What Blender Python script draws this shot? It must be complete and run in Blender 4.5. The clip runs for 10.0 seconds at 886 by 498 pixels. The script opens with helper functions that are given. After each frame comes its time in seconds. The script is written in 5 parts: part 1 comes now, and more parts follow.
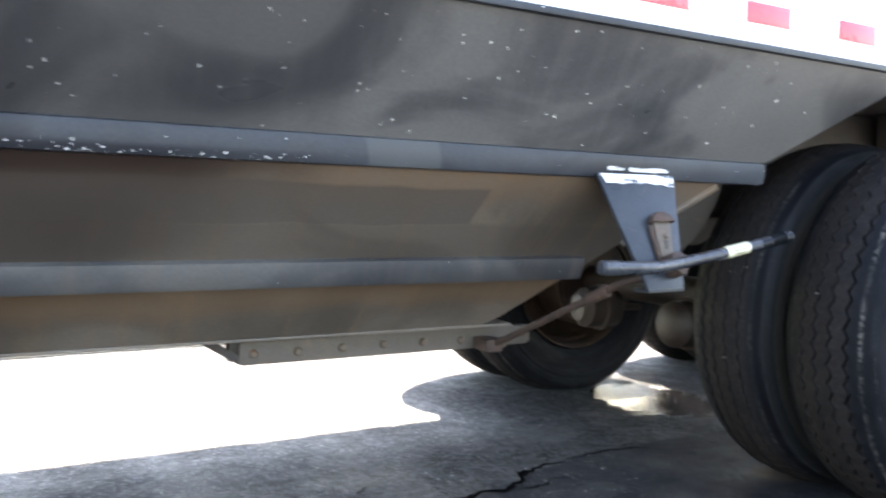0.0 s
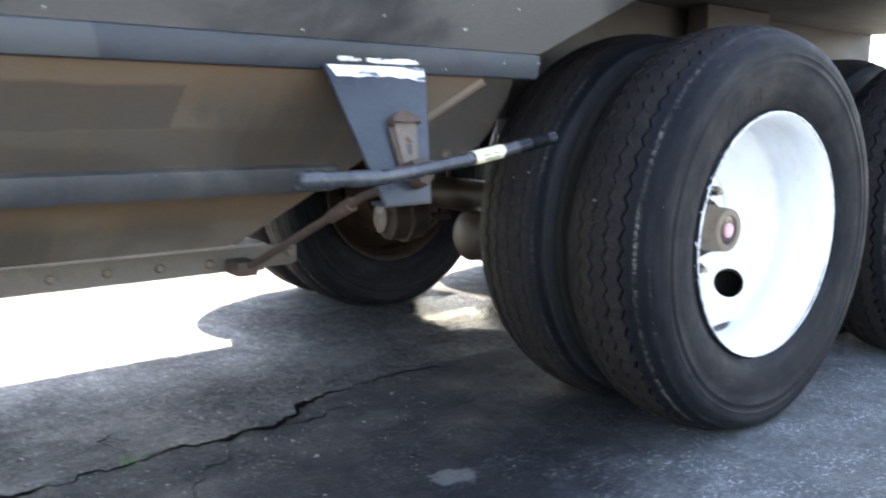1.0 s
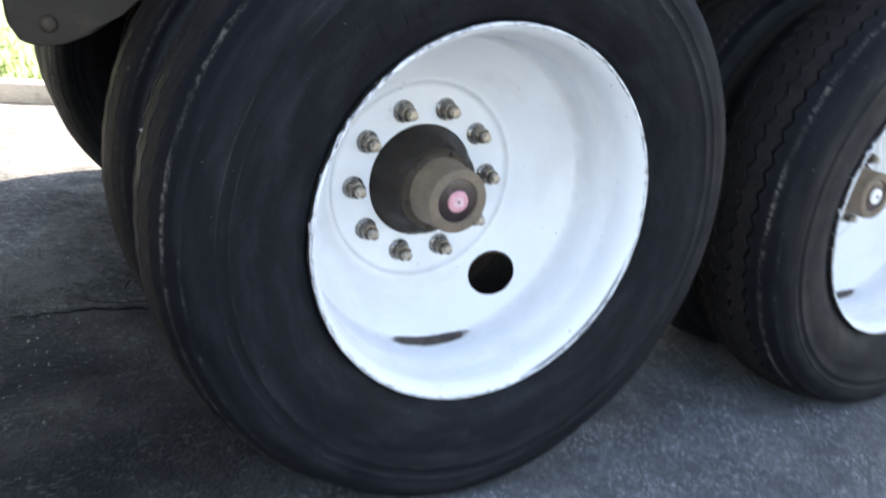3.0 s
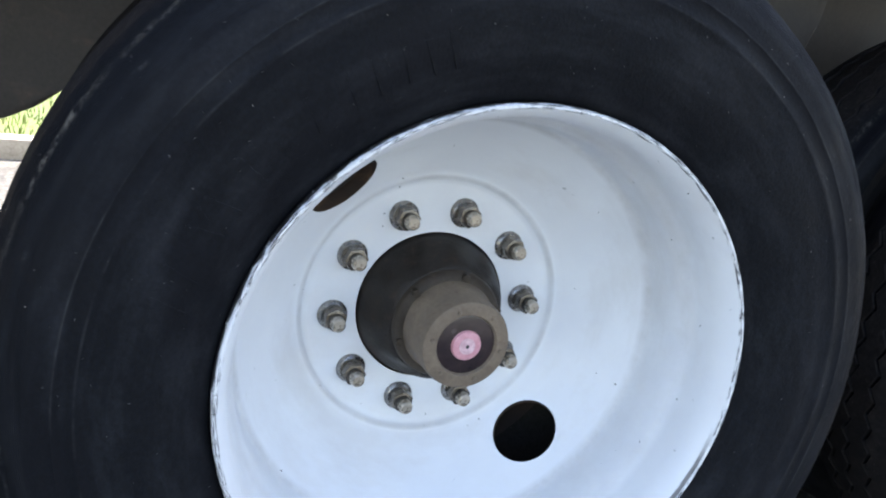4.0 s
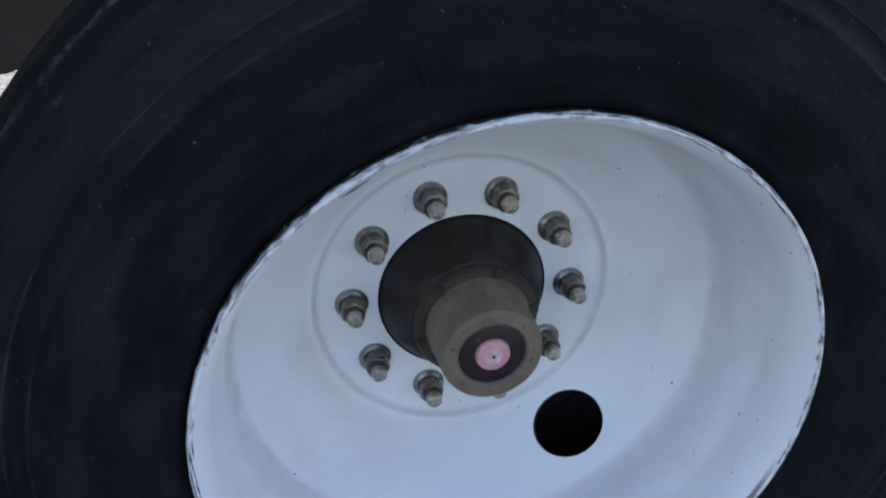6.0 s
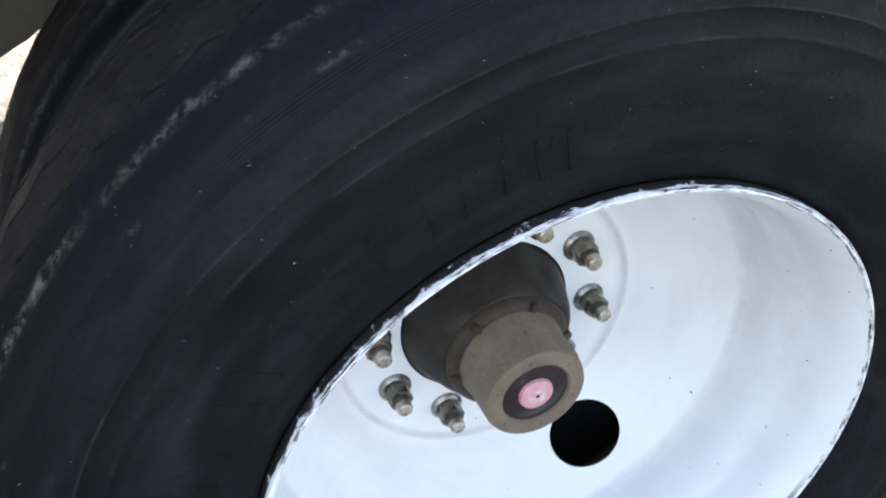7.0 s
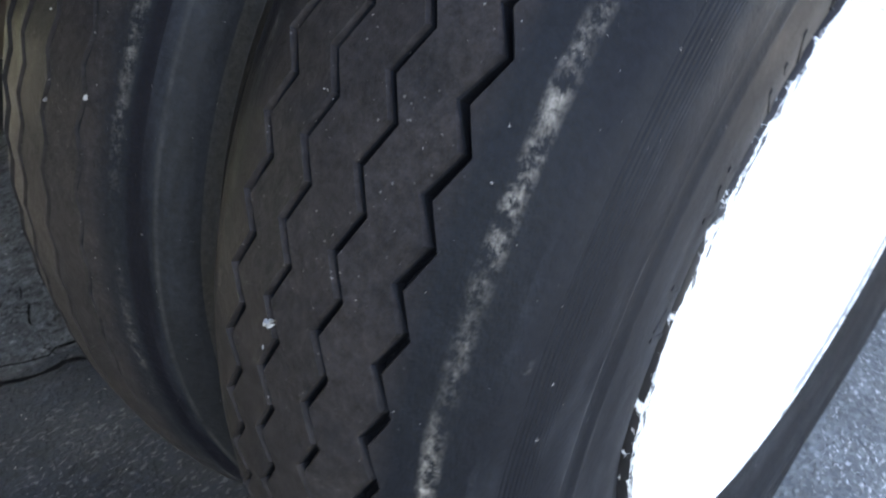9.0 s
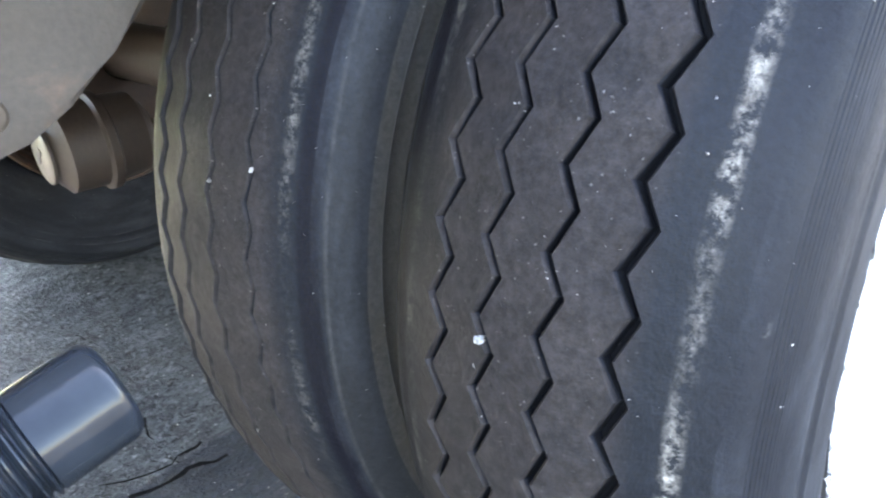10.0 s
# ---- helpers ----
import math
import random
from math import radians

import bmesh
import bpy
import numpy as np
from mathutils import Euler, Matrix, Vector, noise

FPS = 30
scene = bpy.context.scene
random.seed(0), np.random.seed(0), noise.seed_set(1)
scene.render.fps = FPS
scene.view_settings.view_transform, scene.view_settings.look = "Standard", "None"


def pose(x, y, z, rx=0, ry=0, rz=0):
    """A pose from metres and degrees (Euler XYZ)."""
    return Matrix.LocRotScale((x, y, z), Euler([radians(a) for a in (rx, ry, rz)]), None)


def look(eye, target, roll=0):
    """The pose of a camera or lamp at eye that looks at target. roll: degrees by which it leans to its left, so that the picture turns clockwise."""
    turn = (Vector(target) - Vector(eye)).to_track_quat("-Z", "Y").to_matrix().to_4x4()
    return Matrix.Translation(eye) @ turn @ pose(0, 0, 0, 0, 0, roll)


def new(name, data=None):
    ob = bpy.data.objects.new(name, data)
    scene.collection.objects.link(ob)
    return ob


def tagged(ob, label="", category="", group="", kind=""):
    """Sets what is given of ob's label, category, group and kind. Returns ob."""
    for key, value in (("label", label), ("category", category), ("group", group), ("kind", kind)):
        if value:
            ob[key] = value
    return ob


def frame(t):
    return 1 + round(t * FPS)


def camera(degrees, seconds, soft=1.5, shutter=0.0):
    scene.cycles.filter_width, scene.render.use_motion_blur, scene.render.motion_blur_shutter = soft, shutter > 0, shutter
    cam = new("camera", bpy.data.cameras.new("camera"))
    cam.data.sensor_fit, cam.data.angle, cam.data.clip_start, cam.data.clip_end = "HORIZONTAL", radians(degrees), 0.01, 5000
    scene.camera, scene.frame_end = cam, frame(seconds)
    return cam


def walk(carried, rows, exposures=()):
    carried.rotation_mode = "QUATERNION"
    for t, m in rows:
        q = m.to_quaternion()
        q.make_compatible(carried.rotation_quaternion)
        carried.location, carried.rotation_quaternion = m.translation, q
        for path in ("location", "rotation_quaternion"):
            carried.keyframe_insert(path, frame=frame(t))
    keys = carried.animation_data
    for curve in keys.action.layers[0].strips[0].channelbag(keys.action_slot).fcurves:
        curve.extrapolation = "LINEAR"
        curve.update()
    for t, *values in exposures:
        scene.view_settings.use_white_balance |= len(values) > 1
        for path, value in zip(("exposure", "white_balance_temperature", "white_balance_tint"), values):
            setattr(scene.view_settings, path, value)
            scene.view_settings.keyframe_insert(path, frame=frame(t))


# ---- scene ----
cam = camera(57.6, 10.0, soft=2.0, shutter=0.3)
PATH = [
    (0, (-2.3984, -1.4056, 0.8319), (-1.4124, 0.3316, 0.7337), 1.20),
    (0.2, (-2.3549, -1.3924, 0.8506), (-1.2684, 0.2787, 0.6867), 1.23),
    (0.5, (-2.2754, -1.3610, 0.8615), (-1.1403, 0.2589, 0.5659), 1.80),
    (0.8, (-2.1153, -1.3356, 0.8444), (-0.9310, 0.2478, 0.5435), -0.47),
    (1, (-1.9703, -1.3447, 0.8283), (-0.7552, 0.2098, 0.5013), 0.56),
    (1.5, (-1.6292, -1.3887, 0.8307), (-0.4013, 0.1326, 0.4091), 0.81),
    (1.8, (-1.4515, -1.3737, 0.8092), (-0.2380, 0.1592, 0.3877), 1.04),
    (2, (-1.3279, -1.3581, 0.7938), (-0.1007, 0.1377, 0.2876), 0.76),
    (2.3, (-1.1538, -1.3609, 0.8246), (0.0422, 0.1284, 0.2318), 0.66),
    (2.5, (-1.0150, -1.3635, 0.8166), (0.1542, 0.1514, 0.2349), 1.18),
    (2.8, (-0.8312, -1.3284, 0.8983), (0.2285, 0.2207, 0.2074), 5.75),
    (3, (-0.7391, -1.2731, 0.8993), (0.2529, 0.3421, 0.2612), 7.89),
    (3.2, (-0.6514, -1.1772, 0.9433), (0.2957, 0.4898, 0.3737), 10.03),
    (4.3, (-0.3379, -0.9593, 0.8931), (0.3067, 0.8495, 0.3339), 5.43),
    (4.5, (-0.2933, -0.9624, 0.8769), (0.3087, 0.8430, 0.2619), 3.73),
    (5, (-0.2086, -0.9798, 0.8445), (0.2461, 0.8243, 0.1108), 1.20),
    (5.5, (-0.2079, -0.9444, 0.9221), (0.1718, 0.8602, 0.1481), 3.57),
    (6, (-0.2742, -0.8192, 1.0292), (0.2095, 0.9072, 0.1430), 6.46),
    (6.2, (-0.3103, -0.7622, 1.0473), (0.2644, 0.9282, 0.1461), 7.35),
    (7.3, (-0.4493, -0.6416, 1.1099), (0.3403, 0.8138, -0.0118), 12.01),
    (7.5, (-0.4874, -0.6250, 1.0983), (0.3308, 0.7651, -0.0843), 15.56),
    (7.8, (-0.5095, -0.5791, 1.0478), (0.2559, 0.7186, -0.2677), 12.85),
    (8, (-0.5161, -0.5243, 1.0284), (0.2252, 0.7570, -0.3165), 10.01),
    (8.3, (-0.5240, -0.4664, 1.0021), (0.1820, 0.8766, -0.3009), 8.30),
    (8.5, (-0.5817, -0.4311, 0.9700), (0.2451, 0.8882, -0.2854), 7.33),
    (8.7, (-0.6467, -0.4077, 0.9568), (0.3783, 0.8448, -0.2181), 7.50),
    (9, (-0.7349, -0.3886, 0.9364), (0.5039, 0.7097, -0.1857), 4.05),
    (9.3, (-0.7813, -0.3748, 0.9180), (0.5662, 0.6866, -0.1104), 0.37),
    (9.5, (-0.8089, -0.3670, 0.9035), (0.5374, 0.7505, -0.0653), -1.93),
    (10, (-0.8253, -0.3509, 0.9034), (0.4291, 0.9078, -0.0143), -5.53),
]

# ---- exposure, world and sun ----
EXPOSURES = [(0.0, 3.28, 7550, 16), (1.0, 3.28, 7550, 16), (2.0, 3.42, 7700, 16), (2.5, 3.18, 7700, 16), (3.0, 2.58, 7700, 16), (3.2, 2.35, 7500, 16),
             (4.3, 2.15, 7400, 16), (4.5, 2.05, 7300, 16), (5.0, 1.52, 7000, 16), (5.5, 1.25, 6700, 16), (6.0, 1.40, 6900, 16), (6.2, 1.65, 7100, 16),
             (7.3, 2.7, 8350, 16), (7.5, 2.77, 8450, 16), (8.0, 2.55, 8500, 16), (8.5, 2.98, 8450, 16), (9.0, 3.83, 7950, 16), (9.5, 4.53, 7850, 16),
             (10.0, 5.22, 7600, 16)]
walk(cam, [(t, look(eye, target, roll)) for t, eye, target, roll in PATH], EXPOSURES)

SUN_WAY = Vector((0.47, 0.555, 1.0)).normalized()
world = bpy.data.worlds.new("sky")
scene.world = world
world.use_nodes = True
sky = world.node_tree.nodes.new("ShaderNodeTexSky")
sky.sky_type, sky.sun_disc = "NISHITA", False
sky.sun_elevation = math.asin(SUN_WAY.z)
sky.sun_rotation = math.atan2(SUN_WAY.x, SUN_WAY.y)
background = world.node_tree.nodes["Background"]
background.inputs["Strength"].default_value = 0.15
world.node_tree.links.new(sky.outputs["Color"], background.inputs["Color"])
sun = new("sun", bpy.data.lights.new("sun", "SUN"))
sun.data.energy, sun.data.angle, sun.data.color = 5.0, radians(0.5), (1.0, 0.95, 0.88)
sun.matrix_world = look(SUN_WAY * 30, (0, 0, 0))


# ---- materials ----
def nodes_of(name):
    m = bpy.data.materials.new(name)
    m.use_nodes = True
    t = m.node_tree
    return m, t, t.nodes["Principled BSDF"]


def noise_node(t, scale, detail=6, rough=0.6, coord="Object", stretch=(1, 1, 1), distort=0.0):
    c = t.nodes.new("ShaderNodeTexCoord")
    p = t.nodes.new("ShaderNodeMapping")
    p.inputs["Scale"].default_value = stretch
    t.links.new(c.outputs[coord], p.inputs["Vector"])
    n = t.nodes.new("ShaderNodeTexNoise")
    n.inputs["Scale"].default_value, n.inputs["Detail"].default_value = scale, detail
    n.inputs["Roughness"].default_value, n.inputs["Distortion"].default_value = rough, distort
    t.links.new(p.outputs["Vector"], n.inputs["Vector"])
    return n.outputs["Fac"]


def ramp(t, fac, stops):
    r = t.nodes.new("ShaderNodeValToRGB")
    e = r.color_ramp.elements
    while len(e) < len(stops):
        e.new(0.5)
    for el, (pos, col) in zip(e, stops):
        el.position = pos
        el.color = (*col, 1) if isinstance(col, tuple) else (col, col, col, 1)
    t.links.new(fac, r.inputs["Fac"])
    return r.outputs["Color"]


def mix(t, fac, a, b, mode="MIX"):
    n = t.nodes.new("ShaderNodeMix")
    n.data_type, n.blend_type = "RGBA", mode
    for sock, v in ((n.inputs[0], fac), (n.inputs[6], a), (n.inputs[7], b)):
        if isinstance(v, bpy.types.NodeSocket):
            t.links.new(v, sock)
        elif isinstance(v, tuple):
            sock.default_value = (*v, 1)
        else:
            sock.default_value = v
    return n.outputs[2]


def calc(t, op, a, b=0.0, c=0.0):
    n = t.nodes.new("ShaderNodeMath")
    n.operation = op
    for sock, v in zip(n.inputs, (a, b, c)):
        if isinstance(v, bpy.types.NodeSocket):
            t.links.new(v, sock)
        else:
            sock.default_value = v
    return n.outputs[0]


def bump(t, b, height, strength=0.3, distance=0.005, much=None):
    n = t.nodes.new("ShaderNodeBump")
    if much is not None:
        t.links.new(much, n.inputs["Strength"])
    n.inputs["Strength"].default_value, n.inputs["Distance"].default_value = strength, distance
    t.links.new(height, n.inputs["Height"])
    t.links.new(n.outputs["Normal"], b.inputs["Normal"])


def specks(t, scale, size, stretch=(1, 1, 1)):
    """1 inside scattered small droplets of uneven size."""
    c = t.nodes.new("ShaderNodeTexCoord")
    p = t.nodes.new("ShaderNodeMapping")
    p.inputs["Scale"].default_value = stretch
    t.links.new(c.outputs["Object"], p.inputs["Vector"])
    wob = t.nodes.new("ShaderNodeTexNoise")
    wob.inputs["Scale"].default_value, wob.inputs["Detail"].default_value = scale * 4, 3
    t.links.new(p.outputs["Vector"], wob.inputs["Vector"])
    moved = t.nodes.new("ShaderNodeMix")
    moved.data_type, moved.blend_type = "RGBA", "LINEAR_LIGHT"
    moved.inputs[0].default_value = 0.28 / scale
    t.links.new(p.outputs["Vector"], moved.inputs[6])
    t.links.new(wob.outputs["Color"], moved.inputs[7])
    v = t.nodes.new("ShaderNodeTexVoronoi")
    v.inputs["Scale"].default_value = scale
    t.links.new(moved.outputs[2], v.inputs["Vector"])
    s = t.nodes.new("ShaderNodeSeparateColor")
    t.links.new(v.outputs["Color"], s.inputs[0])
    own = calc(t, "POWER", s.outputs[0], 4.0)
    near = calc(t, "MULTIPLY", own, size)
    return calc(t, "LESS_THAN", v.outputs["Distance"], near)


def plain(name, low, high, scale=8.0, rough=(0.4, 0.7), metal=0.0, fine=120.0, relief=0.15, stain=None, stain_at=(0.55, 0.7), stretch=(1, 1, 1), coat=0.0):
    m, t, b = nodes_of(name)
    big = noise_node(t, scale, stretch=stretch)
    col = ramp(t, big, [(0.3, low), (0.7, high)])
    if stain:
        spot = ramp(t, noise_node(t, scale * 2.3, 9, 0.7, stretch=stretch, distort=0.4), [(stain_at[0], 0.0), (stain_at[1], 1.0)])
        col = mix(t, spot, col, stain)
    small = noise_node(t, fine, 3, stretch=stretch)
    col = mix(t, 0.25, col, ramp(t, small, [(0.3, 0.25), (0.7, 0.75)]), "OVERLAY")
    t.links.new(col, b.inputs["Base Color"])
    t.links.new(ramp(t, big, [(0.3, rough[0]), (0.7, rough[1])]), b.inputs["Roughness"])
    b.inputs["Metallic"].default_value = metal
    b.inputs["Coat Weight"].default_value = coat
    bump(t, b, small, relief, 0.002)
    return m


BLOTCHES = ((-0.853, 0.032, 0.066, 0.75), (0.308, -0.502, 0.06, 0.75), (0.336, -0.636, 0.055, 0.75), (-0.80, 0.43, 0.10, 0.14), (-0.60, 1.00, 0.20, 0.35))


def asphalt_material():
    m, t, b = nodes_of("asphalt")
    stones = t.nodes.new("ShaderNodeTexVoronoi")
    c = t.nodes.new("ShaderNodeTexCoord")
    stones.inputs["Scale"].default_value = 110
    t.links.new(c.outputs["Object"], stones.inputs["Vector"])
    s = t.nodes.new("ShaderNodeSeparateColor")
    t.links.new(stones.outputs["Color"], s.inputs[0])
    stone = ramp(t, s.outputs[0], [(0.0, 0.07), (0.75, 0.105), (0.94, 0.14), (1.0, 0.20)])
    wide = ramp(t, noise_node(t, 1.7, 8, 0.65), [(0.35, 0.45), (0.65, 1.15)])
    patch = ramp(t, noise_node(t, 7.0, 9, 0.75, distort=0.5), [(0.38, 0.5), (0.62, 1.35)])
    col = mix(t, 1.0, mix(t, 1.0, stone, wide, "MULTIPLY"), patch, "MULTIPLY")
    # Crevices between the lumps of the worn surface.
    lumps = t.nodes.new("ShaderNodeTexVoronoi")
    lumps.feature = "DISTANCE_TO_EDGE"
    lumps.inputs["Scale"].default_value = 58
    bent = t.nodes.new("ShaderNodeMix")
    bent.data_type, bent.blend_type = "RGBA", "LINEAR_LIGHT"
    bent.inputs[0].default_value = 0.012
    shift = t.nodes.new("ShaderNodeTexNoise")
    shift.inputs["Scale"].default_value, shift.inputs["Detail"].default_value = 40, 4
    t.links.new(c.outputs["Object"], shift.inputs["Vector"])
    t.links.new(c.outputs["Object"], bent.inputs[6])
    t.links.new(shift.outputs["Color"], bent.inputs[7])
    t.links.new(bent.outputs[2], lumps.inputs["Vector"])
    gap = calc(t, "MULTIPLY", ramp(t, lumps.outputs["Distance"], [(0.0, 1.0), (0.20, 0.0)]), ramp(t, noise_node(t, 11, 5, 0.7), [(0.40, 0.0), (0.52, 1.0)]))
    col = mix(t, calc(t, "MULTIPLY", gap, 0.55), col, (0.018, 0.018, 0.02))
    col = mix(t, calc(t, "MULTIPLY", specks(t, 110, 0.42), 0.6), col, (0.24, 0.24, 0.235))
    mottle = ramp(t, noise_node(t, 42, 6, 0.7, distort=0.3), [(0.36, 0.72), (0.5, 1.02), (0.66, 1.4)])
    col = mix(t, 1.0, col, mottle, "MULTIPLY")
    light = ramp(t, noise_node(t, 3.1, 10, 0.8, distort=0.3), [(0.6, 0.0), (0.72, 1.0)])
    col = mix(t, calc(t, "MULTIPLY", light, 0.55), col, (0.16, 0.165, 0.17))
    col = mix(t, 0.25, col, (0.085, 0.094, 0.10))
    # A newer, darker lift of asphalt ends along the long crack; the old surface beyond is paler.
    place = t.nodes.new("ShaderNodeSeparateXYZ")
    t.links.new(c.outputs["Object"], place.inputs[0])
    seam = t.nodes.new("ShaderNodeMapRange")
    for key, v in (("From Min", -1.17), ("From Max", -0.60), ("To Min", 0.53), ("To Max", 0.745)):
        seam.inputs[key].default_value = v
    t.links.new(place.outputs[0], seam.inputs["Value"])
    edge = calc(t, "ADD", seam.outputs[0], calc(t, "MULTIPLY", calc(t, "SUBTRACT", noise_node(t, 12, 6), 0.5), 0.05))
    blend = t.nodes.new("ShaderNodeMapRange")
    for key, v in (("From Min", -1.6), ("From Max", -1.0), ("To Min", 0.45), ("To Max", 0.02)):
        blend.inputs[key].default_value = v
    t.links.new(place.outputs[0], blend.inputs["Value"])
    newer = calc(t, "ADD", calc(t, "DIVIDE", calc(t, "SUBTRACT", edge, place.outputs[1]), blend.outputs[0]), 0.5)
    newer = calc(t, "MINIMUM", calc(t, "MAXIMUM", newer, 0.0), 1.0)
    fade = t.nodes.new("ShaderNodeMapRange")
    for key, v in (("From Min", -2.3), ("From Max", -1.2), ("To Min", 0.9), ("To Max", 1.0)):
        fade.inputs[key].default_value = v
    t.links.new(place.outputs[0], fade.inputs["Value"])
    # This mask paints light from the open near side and shade under the trailer.
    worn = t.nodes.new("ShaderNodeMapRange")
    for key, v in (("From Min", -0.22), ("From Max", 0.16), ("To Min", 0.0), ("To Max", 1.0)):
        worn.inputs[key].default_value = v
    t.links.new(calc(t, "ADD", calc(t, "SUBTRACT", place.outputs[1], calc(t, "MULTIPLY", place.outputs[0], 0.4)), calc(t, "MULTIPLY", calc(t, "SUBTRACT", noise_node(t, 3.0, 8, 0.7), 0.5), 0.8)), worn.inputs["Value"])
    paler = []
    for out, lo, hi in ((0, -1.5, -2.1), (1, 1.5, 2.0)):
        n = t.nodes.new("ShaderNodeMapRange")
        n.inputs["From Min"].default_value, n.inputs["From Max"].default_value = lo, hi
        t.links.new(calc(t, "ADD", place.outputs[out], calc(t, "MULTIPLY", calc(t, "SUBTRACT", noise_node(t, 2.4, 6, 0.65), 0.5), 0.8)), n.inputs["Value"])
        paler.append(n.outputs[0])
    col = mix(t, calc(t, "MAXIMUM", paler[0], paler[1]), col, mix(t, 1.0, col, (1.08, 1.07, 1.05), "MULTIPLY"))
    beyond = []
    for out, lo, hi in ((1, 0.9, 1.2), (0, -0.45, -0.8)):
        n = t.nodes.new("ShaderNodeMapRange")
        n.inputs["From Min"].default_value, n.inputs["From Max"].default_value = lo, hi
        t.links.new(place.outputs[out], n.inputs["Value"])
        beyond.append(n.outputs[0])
    # Sunlight on the ground beyond is put into its colour, over three times brighter.
    sunlit_yard = calc(t, "MAXIMUM", paler[1], calc(t, "MULTIPLY", beyond[0], beyond[1]))
    col = mix(t, sunlit_yard, col, mix(t, 1.0, col, (3.2, 3.2, 3.15), "MULTIPLY"))
    pits = ramp(t, noise_node(t, 19, 8, 0.68, stretch=(0.75, 1.35, 1), distort=0.5), [(0.550, 0.0), (0.570, 1.0)])
    pits = calc(t, "MULTIPLY", pits, ramp(t, noise_node(t, 5, 4), [(0.42, 0.12), (0.56, 1.0)]))
    flecks = ramp(t, noise_node(t, 62, 5, 0.65, stretch=(0.75, 1.35, 1), distort=0.4), [(0.555, 0.0), (0.575, 1.0)])
    pits = calc(t, "MAXIMUM", pits, calc(t, "MULTIPLY", flecks, 0.75))
    pits = calc(t, "MULTIPLY", pits, calc(t, "SUBTRACT", 1.0, calc(t, "MULTIPLY", sunlit_yard, 0.75)))
    pits = calc(t, "MULTIPLY", pits, calc(t, "ADD", 0.25, calc(t, "MULTIPLY", worn.outputs[0], 0.75)))
    col = mix(t, calc(t, "MULTIPLY", pits, 0.9), col, (0.008, 0.008, 0.009))
    # Coarse open stones with black gaps where the old surface has lost its binder.
    old = calc(t, "MULTIPLY", calc(t, "SUBTRACT", 1.0, newer), calc(t, "SUBTRACT", 1.0, sunlit_yard))
    coarse = t.nodes.new("ShaderNodeTexVoronoi")
    coarse.feature = "DISTANCE_TO_EDGE"
    coarse.inputs["Scale"].default_value = 100
    t.links.new(bent.outputs[2], coarse.inputs["Vector"])
    holes = calc(t, "MULTIPLY", calc(t, "MULTIPLY", ramp(t, coarse.outputs["Distance"], [(0.07, 1.0), (0.34, 0.0)]), ramp(t, noise_node(t, 24, 6, 0.75), [(0.44, 0.0), (0.56, 1.0)])), old)
    shade = t.nodes.new("ShaderNodeTexVoronoi")
    shade.inputs["Scale"].default_value = 100
    t.links.new(bent.outputs[2], shade.inputs["Vector"])
    tone = t.nodes.new("ShaderNodeSeparateColor")
    t.links.new(shade.outputs["Color"], tone.inputs[0])
    col = mix(t, old, col, mix(t, 1.0, col, ramp(t, tone.outputs[0], [(0.0, 0.85), (0.6, 1.1), (1.0, 1.6)]), "MULTIPLY"))
    col = mix(t, calc(t, "MULTIPLY", old, 0.4), col, (0.066, 0.072, 0.078))
    chips = calc(t, "MULTIPLY", ramp(t, noise_node(t, 62, 3, 0.5, distort=1.2), [(0.575, 0.0), (0.595, 1.0)]), ramp(t, noise_node(t, 9, 5, 0.6), [(0.40, 0.15), (0.50, 1.0)]))
    holes = calc(t, "MAXIMUM", calc(t, "MULTIPLY", holes, 0.7), calc(t, "MULTIPLY", chips, old))
    col = mix(t, calc(t, "MULTIPLY", holes, 0.97), col, (0.004, 0.004, 0.0045))
    # The strip beside the wheels is smoother, with open-side light painted in; the dark lift is almost bare of stones.
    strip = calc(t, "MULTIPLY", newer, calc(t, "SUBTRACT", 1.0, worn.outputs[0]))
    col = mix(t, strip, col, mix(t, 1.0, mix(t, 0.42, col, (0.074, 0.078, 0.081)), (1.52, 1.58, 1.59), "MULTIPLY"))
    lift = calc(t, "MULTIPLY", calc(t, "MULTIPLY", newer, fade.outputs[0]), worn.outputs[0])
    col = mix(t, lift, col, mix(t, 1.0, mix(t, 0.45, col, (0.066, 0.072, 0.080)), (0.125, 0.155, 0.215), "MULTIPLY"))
    drift = ramp(t, noise_node(t, 5.0, 7, 0.7, stretch=(0.7, 1.4, 1)), [(0.45, 0.03), (0.55, 1.0)])
    bits = ramp(t, noise_node(t, 105, 4, 0.6, stretch=(0.7, 1.5, 1), distort=0.6), [(0.588, 0.0), (0.606, 1.0)])
    fleck = calc(t, "MULTIPLY", bits, calc(t, "MULTIPLY", drift, calc(t, "SUBTRACT", newer, calc(t, "MULTIPLY", lift, 0.85))))
    col = mix(t, calc(t, "MULTIPLY", fleck, 0.9), col, (0.45, 0.455, 0.46))
    # Brown mud rubbed off at the foot of the inner tyre.
    dx, dy = calc(t, "DIVIDE", calc(t, "ADD", place.outputs[0], 0.16), 0.14), calc(t, "DIVIDE", calc(t, "SUBTRACT", place.outputs[1], 0.30), 0.10)
    mud = calc(t, "ADD", calc(t, "ADD", calc(t, "MULTIPLY", dx, dx), calc(t, "MULTIPLY", dy, dy)), calc(t, "MULTIPLY", calc(t, "SUBTRACT", noise_node(t, 18, 7, 0.7), 0.5), 1.6))
    col = mix(t, ramp(t, mud, [(0.2, 0.6), (1.1, 0.0)]), col, (0.055, 0.036, 0.027))
